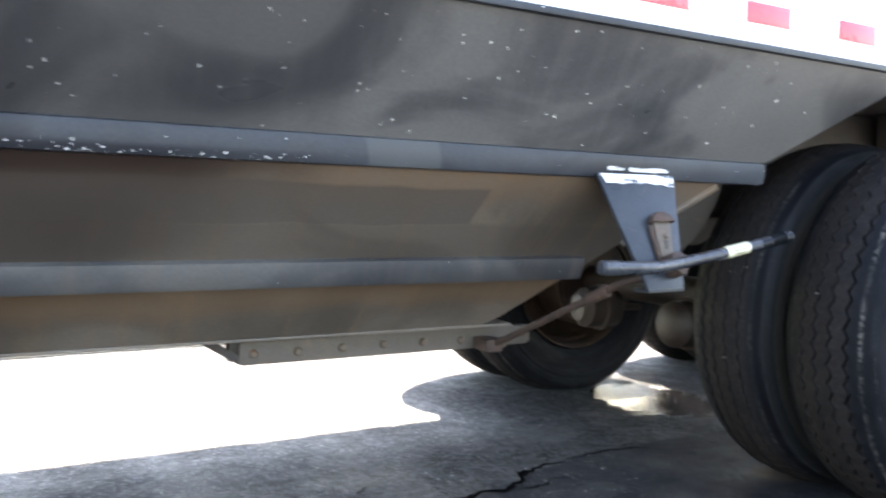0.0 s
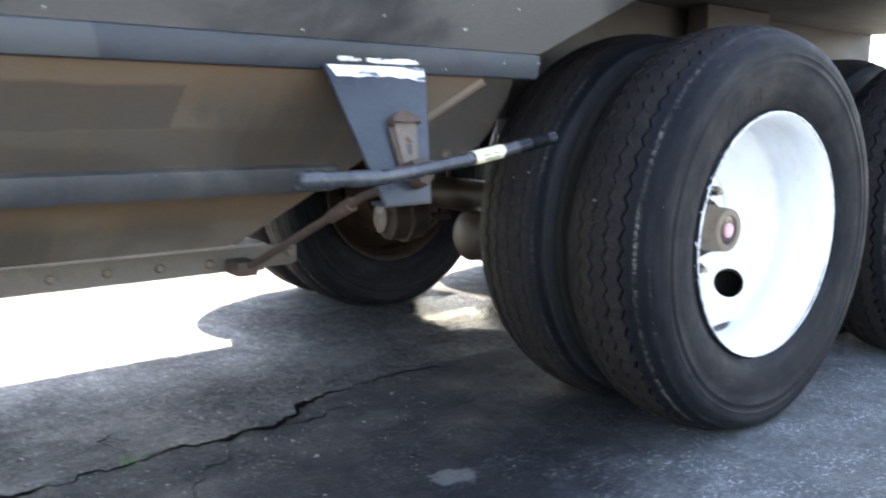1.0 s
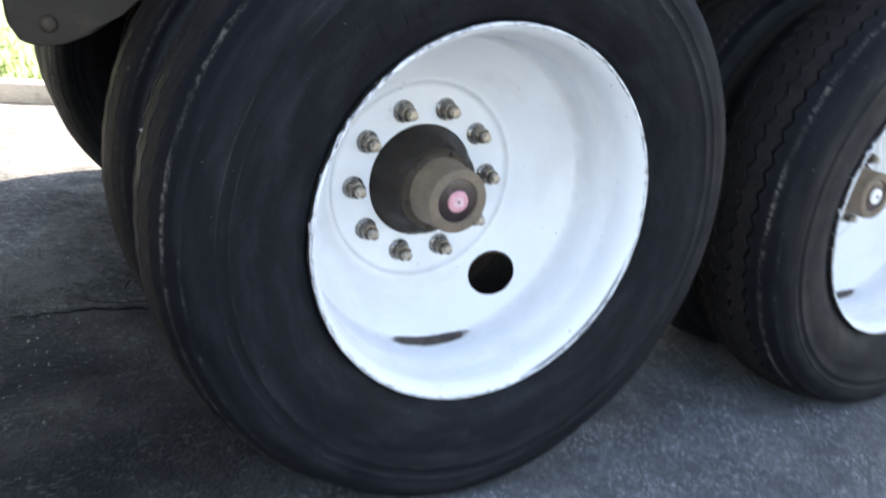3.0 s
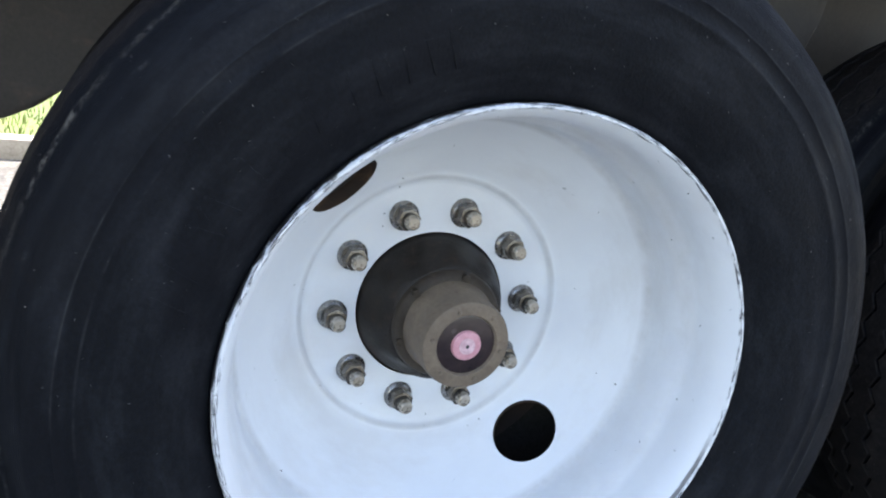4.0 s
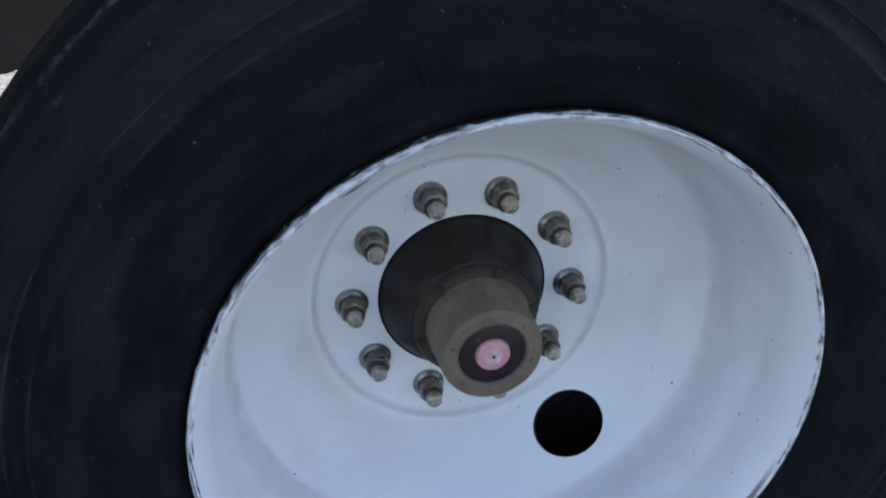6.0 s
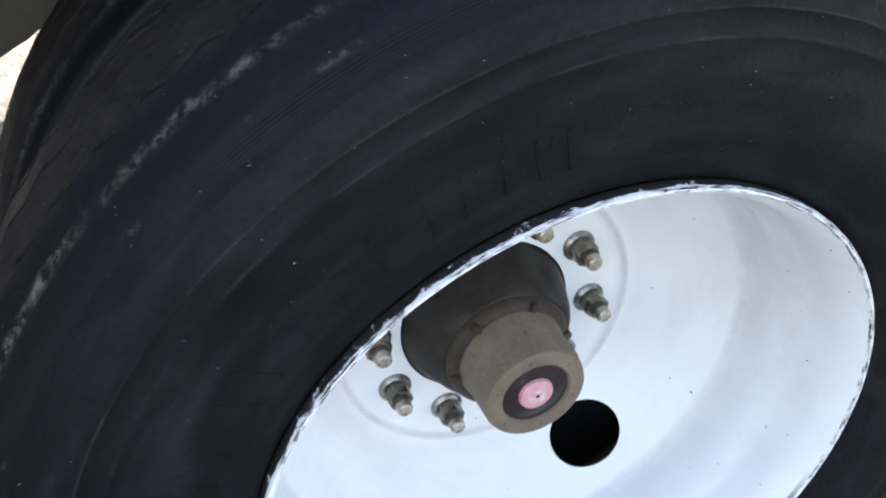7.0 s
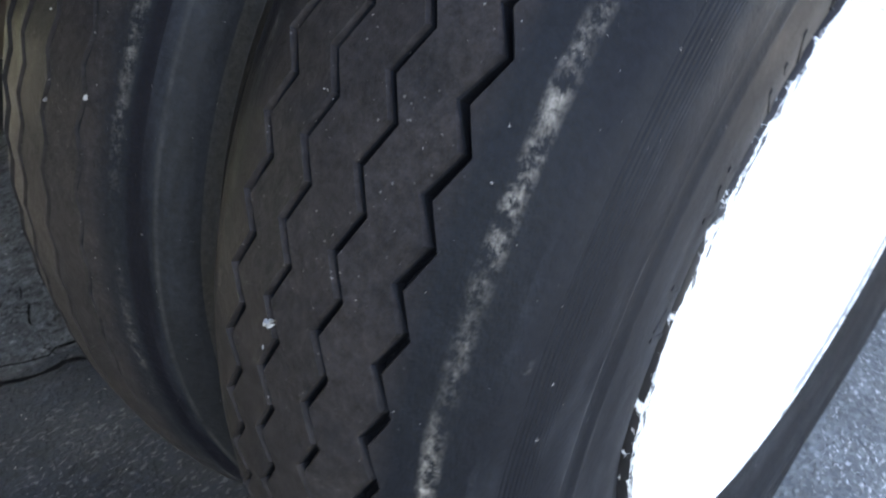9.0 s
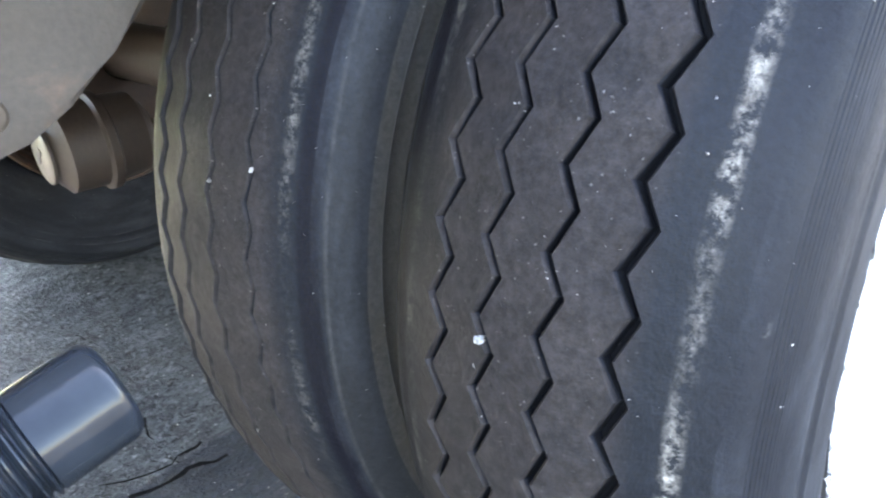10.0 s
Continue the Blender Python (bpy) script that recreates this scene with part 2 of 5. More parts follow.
    # Pale worn blotches on the dark lift.
    for bx, by, half, much in BLOTCHES:
        dx, dy = calc(t, "SUBTRACT", place.outputs[0], bx), calc(t, "SUBTRACT", place.outputs[1], by)
        far = calc(t, "SQRT", calc(t, "ADD", calc(t, "MULTIPLY", dx, dx), calc(t, "MULTIPLY", calc(t, "MULTIPLY", dy, dy), 2.5)))
        far = calc(t, "ADD", calc(t, "DIVIDE", far, half), calc(t, "MULTIPLY", calc(t, "SUBTRACT", noise_node(t, 26, 7, 0.75), 0.5), 2.4))
        col = mix(t, ramp(t, far, [(0.75, much), (1.0, 0.0)]), col, (0.15, 0.148, 0.145))
    # A shallow puddle lies under the front axle, broken by the coarse stones.
    dx, dy = calc(t, "DIVIDE", calc(t, "SUBTRACT", place.outputs[0], 0.19), 0.26), calc(t, "DIVIDE", calc(t, "SUBTRACT", place.outputs[1], 1.22), 0.34)
    wet = calc(t, "ADD", calc(t, "ADD", calc(t, "MULTIPLY", dx, dx), calc(t, "MULTIPLY", dy, dy)), calc(t, "MULTIPLY", calc(t, "SUBTRACT", noise_node(t, 14, 7, 0.7, stretch=(0.6, 1.6, 1)), 0.5), 2.6))
    wet = ramp(t, wet, [(0.75, 1.0), (0.95, 0.0)])
    col = mix(t, calc(t, "MULTIPLY", wet, 0.7), col, (0.012, 0.012, 0.013))
    t.links.new(calc(t, "ADD", 0.18, calc(t, "MULTIPLY", wet, 0.32)), b.inputs["Specular IOR Level"])
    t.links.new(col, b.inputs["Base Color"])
    dry = ramp(t, noise_node(t, 4.0, 6), [(0.35, 0.55), (0.65, 0.9)])
    t.links.new(mix(t, wet, dry, (0.06, 0.06, 0.06)), b.inputs["Roughness"])
    grain = noise_node(t, 260, 4, 0.7)
    bump(t, b, calc(t, "SUBTRACT", calc(t, "ADD", mix(t, 0.5, grain, stones.outputs["Distance"]), calc(t, "MULTIPLY", noise_node(t, 42, 6, 0.7, distort=0.3), 1.2)), calc(t, "ADD", calc(t, "MULTIPLY", gap, 0.2), calc(t, "ADD", pits, calc(t, "MULTIPLY", holes, 0.6)))), 1.0, 0.018, calc(t, "SUBTRACT", calc(t, "SUBTRACT", 1.0, calc(t, "MULTIPLY", newer, 0.25)), calc(t, "MULTIPLY", wet, 0.7)))
    return m


def ring_coords(t):
    """The radius from the wheel's axle, the place along it and the angle round it."""
    c = t.nodes.new("ShaderNodeTexCoord")
    s = t.nodes.new("ShaderNodeSeparateXYZ")
    t.links.new(c.outputs["Object"], s.inputs[0])
    r = calc(t, "SQRT", calc(t, "ADD", calc(t, "MULTIPLY", s.outputs[0], s.outputs[0]), calc(t, "MULTIPLY", s.outputs[2], s.outputs[2])))
    return r, s.outputs[1], calc(t, "ARCTAN2", s.outputs[0], s.outputs[2]), s


def band(t, value, middle, half, soft):
    off = calc(t, "ABSOLUTE", calc(t, "SUBTRACT", value, middle))
    n = t.nodes.new("ShaderNodeMapRange")
    n.inputs["From Min"].default_value, n.inputs["From Max"].default_value = half + soft, half
    t.links.new(off, n.inputs["Value"])
    return n.outputs[0]


def rubber_material():
    m, t, b = nodes_of("tyre_rubber")
    r, y, a, _ = ring_coords(t)
    dust = ramp(t, noise_node(t, 6, 9, 0.7), [(0.35, 0.0), (0.75, 1.0)])
    col = mix(t, calc(t, "MULTIPLY", dust, 0.5), (0.0042, 0.0050, 0.0070), (0.0108, 0.0116, 0.0138))
    # Brown road dust lies on the tread.
    crown = calc(t, "ADD", r, calc(t, "MULTIPLY", calc(t, "MULTIPLY", y, y), 1.9))
    tread = calc(t, "MULTIPLY", band(t, y, 0.008, 0.066, 0.02), calc(t, "GREATER_THAN", crown, 0.543))
    col = mix(t, calc(t, "MULTIPLY", tread, ramp(t, noise_node(t, 22, 8, 0.75), [(0.3, 0.35), (0.7, 0.95)])), col, (0.0255, 0.0215, 0.0202))
    # Faint scuffed streaks run round the sidewall.
    lay = t.nodes.new("ShaderNodeCombineXYZ")
    t.links.new(calc(t, "MULTIPLY", a, 4.0), lay.inputs[0])
    t.links.new(calc(t, "MULTIPLY", r, 38.0), lay.inputs[1])
    t.links.new(calc(t, "MULTIPLY", y, 25.0), lay.inputs[2])
    rub = t.nodes.new("ShaderNodeTexNoise")
    rub.inputs["Scale"].default_value, rub.inputs["Detail"].default_value, rub.inputs["Roughness"].default_value = 1.0, 6, 0.6
    t.links.new(lay.outputs[0], rub.inputs["Vector"])
    # The walls that face each other in the dual pair are dusty, below a near-black band.
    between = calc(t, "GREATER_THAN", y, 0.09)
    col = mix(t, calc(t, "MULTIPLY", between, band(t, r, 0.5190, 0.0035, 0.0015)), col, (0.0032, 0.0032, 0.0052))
    dusty = calc(t, "MULTIPLY", between, calc(t, "LESS_THAN", r, 0.5130))
    col = mix(t, calc(t, "MULTIPLY", dusty, 0.9), col, (0.0092, 0.0095, 0.0102))
    deep_in = calc(t, "MULTIPLY", dusty, calc(t, "LESS_THAN", calc(t, "ADD", r, calc(t, "MULTIPLY", rub.outputs["Fac"], 0.006)), 0.486))
    col = mix(t, calc(t, "MULTIPLY", deep_in, 0.8), col, (0.032, 0.028, 0.023))
    edge_line = calc(t, "MULTIPLY", calc(t, "MULTIPLY", between, band(t, r, 0.5110, 0.0006, 0.0012)), ramp(t, noise_node(t, 16, 7, 0.75), [(0.40, 0.05), (0.62, 0.6)]))
    col = mix(t, edge_line, col, (0.040, 0.038, 0.035))
    side = calc(t, "LESS_THAN", r, 0.518)
    col = mix(t, calc(t, "MULTIPLY", side, ramp(t, rub.outputs["Fac"], [(0.45, 0.0), (0.72, 0.5)])), col, (0.0225, 0.0245, 0.0285))
    col = mix(t, calc(t, "MULTIPLY", tread, specks(t, 260, 0.2)), col, (0.085, 0.08, 0.074))
    col = mix(t, calc(t, "MULTIPLY", tread, 0.8), col, ramp(t, noise_node(t, 90, 8, 0.85), [(0.33, 0.22), (0.67, 0.78)]), "OVERLAY")
    # Chalky scuffs run along the shoulders.
    rough_mark = ramp(t, noise_node(t, 95, 7, 0.8), [(0.45, 0.0), (0.60, 1.0)])
    worn = calc(t, "MULTIPLY", band(t, calc(t, "ABSOLUTE", y), 0.0968, 0.0018, 0.0050), ramp(t, noise_node(t, 9, 3), [(0.38, 0.15), (0.6, 1.0)]))
    worn = calc(t, "MULTIPLY", worn, calc(t, "GREATER_THAN", r, 0.50))
    worn = calc(t, "MULTIPLY", worn, calc(t, "SUBTRACT", 1.0, calc(t, "MULTIPLY", calc(t, "GREATER_THAN", y, 0.0), 0.6)))
    col = mix(t, calc(t, "MULTIPLY", worn, rough_mark), col, mix(t, ramp(t, noise_node(t, 60, 5, 0.7), [(0.4, 0.0), (0.6, 1.0)]), (0.070, 0.063, 0.054), (0.175, 0.162, 0.142)))
    col = mix(t, 0.45, col, ramp(t, noise_node(t, 170, 5, 0.75), [(0.3, 0.15), (0.7, 0.85)]), "OVERLAY")
    ridge = calc(t, "MULTIPLY", band(t, r, 0.5115, 0.0008, 0.0018), ramp(t, noise_node(t, 26, 7, 0.75), [(0.55, 0.0), (0.68, 0.55)]))
    ridge = calc(t, "MULTIPLY", ridge, calc(t, "LESS_THAN", y, 0.0))
    col = mix(t, ridge, col, (0.13, 0.125, 0.12))
    # Thin pale lines round the sidewall.
    for radius in (0.448, 0.467):
        col = mix(t, calc(t, "MULTIPLY", band(t, r, radius, 0.0005, 0.0010), ramp(t, noise_node(t, 14, 6, 0.7), [(0.45, 0.0), (0.7, 0.4)])), col, (0.07, 0.07, 0.07))
    col = mix(t, specks(t, 150, 0.09), col, (0.25, 0.235, 0.22))
    # Shade inside the tread grooves is put into the colour as near-black.
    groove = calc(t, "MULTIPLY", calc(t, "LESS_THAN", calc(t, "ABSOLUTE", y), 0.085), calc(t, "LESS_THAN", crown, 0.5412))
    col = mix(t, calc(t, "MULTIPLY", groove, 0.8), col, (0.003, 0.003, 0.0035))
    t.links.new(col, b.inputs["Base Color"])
    t.links.new(ramp(t, noise_node(t, 12, 6), [(0.3, 0.48), (0.7, 0.75)]), b.inputs["Roughness"])
    t.links.new(calc(t, "SUBTRACT", 0.11, calc(t, "ADD", calc(t, "MULTIPLY", groove, 0.07), calc(t, "MULTIPLY", tread, 0.035))), b.inputs["Specular IOR Level"])
    crumbs = calc(t, "MULTIPLY", tread, calc(t, "MULTIPLY", noise_node(t, 75, 7, 0.8), 1.6))
    fine = noise_node(t, 240, 4, 0.7)
    # Fine moulded ribs run round below the shoulder.
    ribs = calc(t, "MULTIPLY", calc(t, "SINE", calc(t, "MULTIPLY", r, 3300.0)), calc(t, "MULTIPLY", calc(t, "MULTIPLY", band(t, r, 0.500, 0.007, 0.001), calc(t, "LESS_THAN", y, 0.0)), 0.9))
    bump(t, b, calc(t, "ADD", calc(t, "ADD", fine, crumbs), ribs), 0.35, 0.0025)
    return m


def wheel_paint_material():
    m, t, b = nodes_of("white_wheel_paint")
    r, y, a, s = ring_coords(t)
    col = ramp(t, noise_node(t, 5, 8), [(0.3, (0.70, 0.72, 0.74)), (0.7, (0.78, 0.80, 0.81))])
    dirt = ramp(t, noise_node(t, 30, 9, 0.8), [(0.62, 0.0), (0.8, 0.35)])
    col = mix(t, dirt, col, (0.45, 0.43, 0.40))
    tide = ramp(t, noise_node(t, 3.2, 7, 0.65, stretch=(1, 2.5, 1)), [(0.50, 0.0), (0.66, 0.28)])
    col = mix(t, tide, col, (0.50, 0.46, 0.41))
    # Grime and painted crease shading darken rings where the pressing is folded.
    for radius, soft, much in ((0.1905, 0.004, 0.42), (0.2870, 0.005, 0.50), (0.2985, 0.007, 0.30)):
        ring = calc(t, "MULTIPLY", band(t, r, radius, 0.001, soft), ramp(t, noise_node(t, 11, 6, 0.7), [(0.35, 0.2 * much), (0.65, much)]))
        col = mix(t, ring, col, (0.30, 0.285, 0.265))
    # Worn dark edge of the rolled lip, flaking along the rim.
    lay = t.nodes.new("ShaderNodeCombineXYZ")
    t.links.new(calc(t, "MULTIPLY", a, 16.0), lay.inputs[0])
    t.links.new(calc(t, "MULTIPLY", r, 700.0), lay.inputs[1])
    flakes = t.nodes.new("ShaderNodeTexNoise")
    flakes.inputs["Scale"].default_value, flakes.inputs["Detail"].default_value, flakes.inputs["Roughness"].default_value = 1.0, 8, 0.75
    t.links.new(lay.outputs[0], flakes.inputs["Vector"])
    flake = flakes.outputs["Fac"]
    bare_edge = calc(t, "GREATER_THAN", calc(t, "ADD", r, calc(t, "MULTIPLY", noise_node(t, 45, 7, 0.8), 0.0042)), 0.3268)
    chip = calc(t, "MULTIPLY", ramp(t, flake, [(0.50, 0.0), (0.54, 1.0)]), ramp(t, noise_node(t, 9, 6, 0.75), [(0.40, 0.0), (0.48, 1.0)]))
    chip = calc(t, "MULTIPLY", chip, calc(t, "GREATER_THAN", r, 0.3185))
    col = mix(t, calc(t, "MAXIMUM", bare_edge, chip), col, (0.018, 0.017, 0.018))
    # A long dark scrape runs inside the lip, low on one side.
    turn = band(t, a, 2.30, 0.36, 0.16)
    scrape = calc(t, "MULTIPLY", calc(t, "MULTIPLY", band(t, calc(t, "ADD", r, calc(t, "MULTIPLY", calc(t, "SUBTRACT", flake, 0.5), 0.006)), 0.3178, 0.0011, 0.0008), turn), calc(t, "LESS_THAN", y, -0.19))
    col = mix(t, calc(t, "MULTIPLY", scrape, 0.9), col, (0.10, 0.095, 0.09))
    # One long bare patch at the foot of the dish.
    under = calc(t, "LESS_THAN", s.outputs[2], 0.0)
    wobble = calc(t, "MULTIPLY", calc(t, "SUBTRACT", noise_node(t, 22, 9, 0.85, stretch=(0.7, 9, 0.7)), 0.5), 3.4)
    across = calc(t, "DIVIDE", calc(t, "SUBTRACT", s.outputs[0], 0.000), 0.086)
    along = calc(t, "DIVIDE", calc(t, "ADD", y, 0.0725), 0.0115)
    bare = calc(t, "ADD", calc(t, "ADD", calc(t, "MULTIPLY", across, across), calc(t, "MULTIPLY", along, along)), wobble)
    bare = calc(t, "MULTIPLY", under, calc(t, "LESS_THAN", bare, 0.95))
    col = mix(t, bare, col, ramp(t, noise_node(t, 60, 5), [(0.35, (0.022, 0.019, 0.018)), (0.6, (0.06, 0.045, 0.036)), (0.8, (0.14, 0.11, 0.09))]))
    col = mix(t, specks(t, 60, 0.10), col, (0.10, 0.11, 0.10))
    t.links.new(col, b.inputs["Base Color"])
    t.links.new(ramp(t, noise_node(t, 9, 5), [(0.3, 0.32), (0.7, 0.5)]), b.inputs["Roughness"])
    bump(t, b, noise_node(t, 60, 4), 0.06, 0.002)
    return m


def panel_material(name, low, high, rust, rough, droplets, gloss=0.0, marks=None):
    """Painted sheet steel under dust, with streaks that run down and dried droplets."""
    m, t, b = nodes_of(name)
    broad = noise_node(t, 1.7, 3.5, 0.5, stretch=(1.2, 1, 2.0), distort=1.2)
    col = ramp(t, broad, [(0.38, low), (0.49, tuple(0.6 * p + 0.4 * q for p, q in zip(low, high))), (0.55, tuple(0.15 * p + 0.85 * q for p, q in zip(low, high))), (0.7, high)])
    streak = noise_node(t, 9.0, 7, 0.65, stretch=(2.5, 0.3, 0.3))
    col = mix(t, ramp(t, streak, [(0.48, 0.0), (0.75, 0.55 if not droplets else 0.28)]), col, rust)
    col = mix(t, 0.2, col, ramp(t, noise_node(t, 150, 3), [(0.3, 0.2), (0.7, 0.8)]), "OVERLAY")
    if droplets:
        col = mix(t, specks(t, 48, droplets), col, (0.62, 0.61, 0.58))
    if marks:
        c = t.nodes.new("ShaderNodeTexCoord")
        s = t.nodes.new("ShaderNodeSeparateXYZ")
        t.links.new(c.outputs["Object"], s.inputs[0])
        col = marks(t, col, s.outputs[0], s.outputs[2])
    t.links.new(col, b.inputs["Base Color"])
    t.links.new(ramp(t, broad, [(0.3, rough[0]), (0.7, rough[1])]), b.inputs["Roughness"])
    b.inputs["Coat Weight"].default_value, b.inputs["Coat Roughness"].default_value = gloss, 0.12
    bump(t, b, mix(t, 0.3, broad, noise_node(t, 90, 4)), 0.12, 0.004)
    return m


def hopper_marks(t, col, x, z):
    """Rust-tinted runs under the rail, a darker area along the middle of the sheet and painted shade at the left."""
    wave = calc(t, "MULTIPLY", calc(t, "SUBTRACT", noise_node(t, 3.5, 4, 0.5), 0.5), 0.10)
    runs = calc(t, "MULTIPLY", band(t, calc(t, "ADD", z, wave), 0.92, 0.045, 0.05), ramp(t, noise_node(t, 2.2, 3), [(0.32, 0.35), (0.6, 1.0)]))
    col = mix(t, calc(t, "MULTIPLY", runs, 0.75), col, (0.175, 0.108, 0.064))
    # Left side darkened in the colour, most under the rail, where its shade lies.
    left_dark = calc(t, "ADD", calc(t, "MULTIPLY", x, -1.0), calc(t, "ADD", calc(t, "MULTIPLY", wave, 2.5), calc(t, "MULTIPLY", calc(t, "SUBTRACT", z, 0.9), 1.2)))
    n = t.nodes.new("ShaderNodeMapRange")
    n.inputs["From Min"].default_value, n.inputs["From Max"].default_value = 1.80, 2.12
    t.links.new(left_dark, n.inputs["Value"])
    col = mix(t, calc(t, "MULTIPLY", n.outputs[0], 0.8), col, (0.034, 0.023, 0.018))
    rail_shade = calc(t, "MULTIPLY", n.outputs[0], band(t, calc(t, "ADD", z, calc(t, "MULTIPLY", wave, 0.8)), 0.905, 0.022, 0.03))
    col = mix(t, calc(t, "MULTIPLY", rail_shade, 0.8), col, (0.022, 0.012, 0.010))
    low_runs = calc(t, "MULTIPLY", band(t, calc(t, "ADD", z, wave), 0.615, 0.02, 0.04), 0.45)
    col = mix(t, low_runs, col, (0.19, 0.115, 0.065))
    slant = calc(t, "ADD", x, calc(t, "MULTIPLY", z, -0.1))
    left = calc(t, "LESS_THAN", calc(t, "ADD", slant, calc(t, "MULTIPLY", wave, 0.25)), DARK_END)
    area = calc(t, "MULTIPLY", left, band(t, calc(t, "ADD", z, calc(t, "MULTIPLY", wave, 0.3)), 0.826, 0.038, 0.006))
    foot = band(t, calc(t, "ADD", z, calc(t, "MULTIPLY", wave, 0.3)), 0.745, 0.036, 0.012)
    area = calc(t, "MAXIMUM", area, calc(t, "MULTIPLY", foot, 0.7))
    return mix(t, calc(t, "MULTIPLY", area, 0.6), col, (0.062, 0.053, 0.047))


def skirt_marks(t, col, x, z):
    """A dark reflection painted into the left stretch of the sheet, with a slanting ragged end."""
    edge = calc(t, "ADD", calc(t, "ADD", x, calc(t, "MULTIPLY", z, -0.55)), calc(t, "MULTIPLY", calc(t, "SUBTRACT", noise_node(t, 2.6, 5, 0.55), 0.5), 0.55))
    n = t.nodes.new("ShaderNodeMapRange")
    n.inputs["From Min"].default_value, n.inputs["From Max"].default_value = -2.36, -2.46
    t.links.new(edge, n.inputs["Value"])
    return mix(t, calc(t, "MULTIPLY", n.outputs[0], 0.55), col, (0.026, 0.025, 0.025))


def rail_marks(t, col, x, z):
    """White paint chips and bare flecks along the rail's lower edge."""
    smear = calc(t, "MULTIPLY", band(t, x, -1.09, 0.075, 0.09), band(t, z, 0.922, 0.003, 0.011))
    smear = calc(t, "MULTIPLY", smear, noise_node(t, 46, 8, 0.8, stretch=(0.22, 1, 1)))
    col = mix(t, calc(t, "GREATER_THAN", smear, 0.41), col, (0.66, 0.67, 0.68))
    # One paler stretch with sharp ends.
    pale_stretch = calc(t, "MULTIPLY", band(t, calc(t, "ADD", x, calc(t, "MULTIPLY", z, 0.2)), -1.51, 0.078, 0.004), calc(t, "GREATER_THAN", z, 0.8))
    col = mix(t, calc(t, "MULTIPLY", pale_stretch, 0.7), col, (0.062, 0.066, 0.068))
    # The left end is darker along its lower edge, with a row of small chips there.
    far_end = t.nodes.new("ShaderNodeMapRange")
    far_end.inputs["From Min"].default_value, far_end.inputs["From Max"].default_value = -1.75, -2.15
    t.links.new(calc(t, "ADD", x, calc(t, "MULTIPLY", calc(t, "SUBTRACT", noise_node(t, 4, 5, 0.6, stretch=(1, 1, 4)), 0.5), 0.5)), far_end.inputs["Value"])
    col = mix(t, calc(t, "MULTIPLY", calc(t, "MULTIPLY", far_end.outputs[0], band(t, z, 0.905, 0.008, 0.010)), 0.9), col, (0.005, 0.006, 0.010))
    fleck = calc(t, "MULTIPLY", calc(t, "MULTIPLY", specks(t, 150, 0.44), band(t, z, 0.9060, 0.006, 0.004)), calc(t, "LESS_THAN", x, -1.88))
    return mix(t, fleck, col, (0.6, 0.6, 0.6))


DARK_END = -1.535
ASPHALT = asphalt_material()
RUBBER = rubber_material()
WHEEL_PAINT = wheel_paint_material()
BLACK_PANEL = panel_material("black_panel_paint", (0.036, 0.0355, 0.036), (0.104, 0.099, 0.093), (0.13, 0.118, 0.105), (0.26, 0.46), 0.17, 0.18, skirt_marks)
DUSTY_SHEET = panel_material("dusty_hopper_steel", (0.088, 0.074, 0.061), (0.158, 0.134, 0.111), (0.19, 0.125, 0.075), (0.4, 0.65), 0.0, 0.15, hopper_marks)
BLUE_RAIL = panel_material("blue_black_rail_paint", (0.011, 0.014, 0.020), (0.034, 0.039, 0.046), (0.055, 0.050, 0.046), (0.35, 0.55), 0.12, 0.0, rail_marks)
DUSTY_RAIL = panel_material("dusty_blue_rail_paint", (0.034, 0.036, 0.040), (0.085, 0.083, 0.080), (0.13, 0.10, 0.075), (0.45, 0.7), 0.05, 0.0)
BRACKET_PAINT = plain("grey_blue_bracket_paint", (0.017, 0.021, 0.027), (0.038, 0.043, 0.050), 6, (0.22, 0.42), stain=(0.11, 0.075, 0.06), stain_at=(0.6, 0.74))
WHITE_SIDE = plain("white_body_paint", (0.74, 0.75, 0.76), (0.82, 0.82, 0.82), 3, (0.25, 0.4), relief=0.03)
RED_TAPE = plain("red_reflective_tape", (0.55, 0.05, 0.07), (0.62, 0.08, 0.10), 12, (0.25, 0.35), relief=0.05)
WHITE_TAPE = plain("white_reflective_tape", (0.78, 0.78, 0.78), (0.85, 0.85, 0.85), 12, (0.25, 0.35), relief=0.05)
CHIPPED_WHITE = plain("chipped_white_paint", (0.74, 0.74, 0.74), (0.82, 0.82, 0.82), 26, (0.3, 0.45), relief=0.1, stain=(0.06, 0.065, 0.075), stain_at=(0.555, 0.585), stretch=(0.25, 1, 1))
RUST = plain("rusted_steel", (0.036, 0.024, 0.019), (0.080, 0.048, 0.036), 20, (0.65, 0.9), 0.1, 200, 0.5, stain=(0.15, 0.085, 0.055))
BROWN_STEEL = plain("brown_dusty_steel", (0.08, 0.062, 0.048), (0.15, 0.115, 0.085), 12, (0.6, 0.85), 0.1, 160, 0.4, stain=(0.16, 0.08, 0.045))
DARK_STEEL = plain("dark_underbody_steel", (0.025, 0.022, 0.021), (0.06, 0.05, 0.045), 9, (0.6, 0.85), 0.0, 120, 0.3)
HUB_CAP = plain("dusty_khaki_hub_casting", (0.118, 0.087, 0.061), (0.20, 0.152, 0.107), 26, (0.5, 0.75), 0.15, 220, 0.3, stain=(0.12, 0.075, 0.05), stain_at=(0.6, 0.72))
HUB_FLANGE = plain("greasy_brown_cap_flange", (0.026, 0.020, 0.015), (0.080, 0.062, 0.046), 22, (0.45, 0.7), 0.15, 200, 0.4, stain=(0.04, 0.026, 0.019))
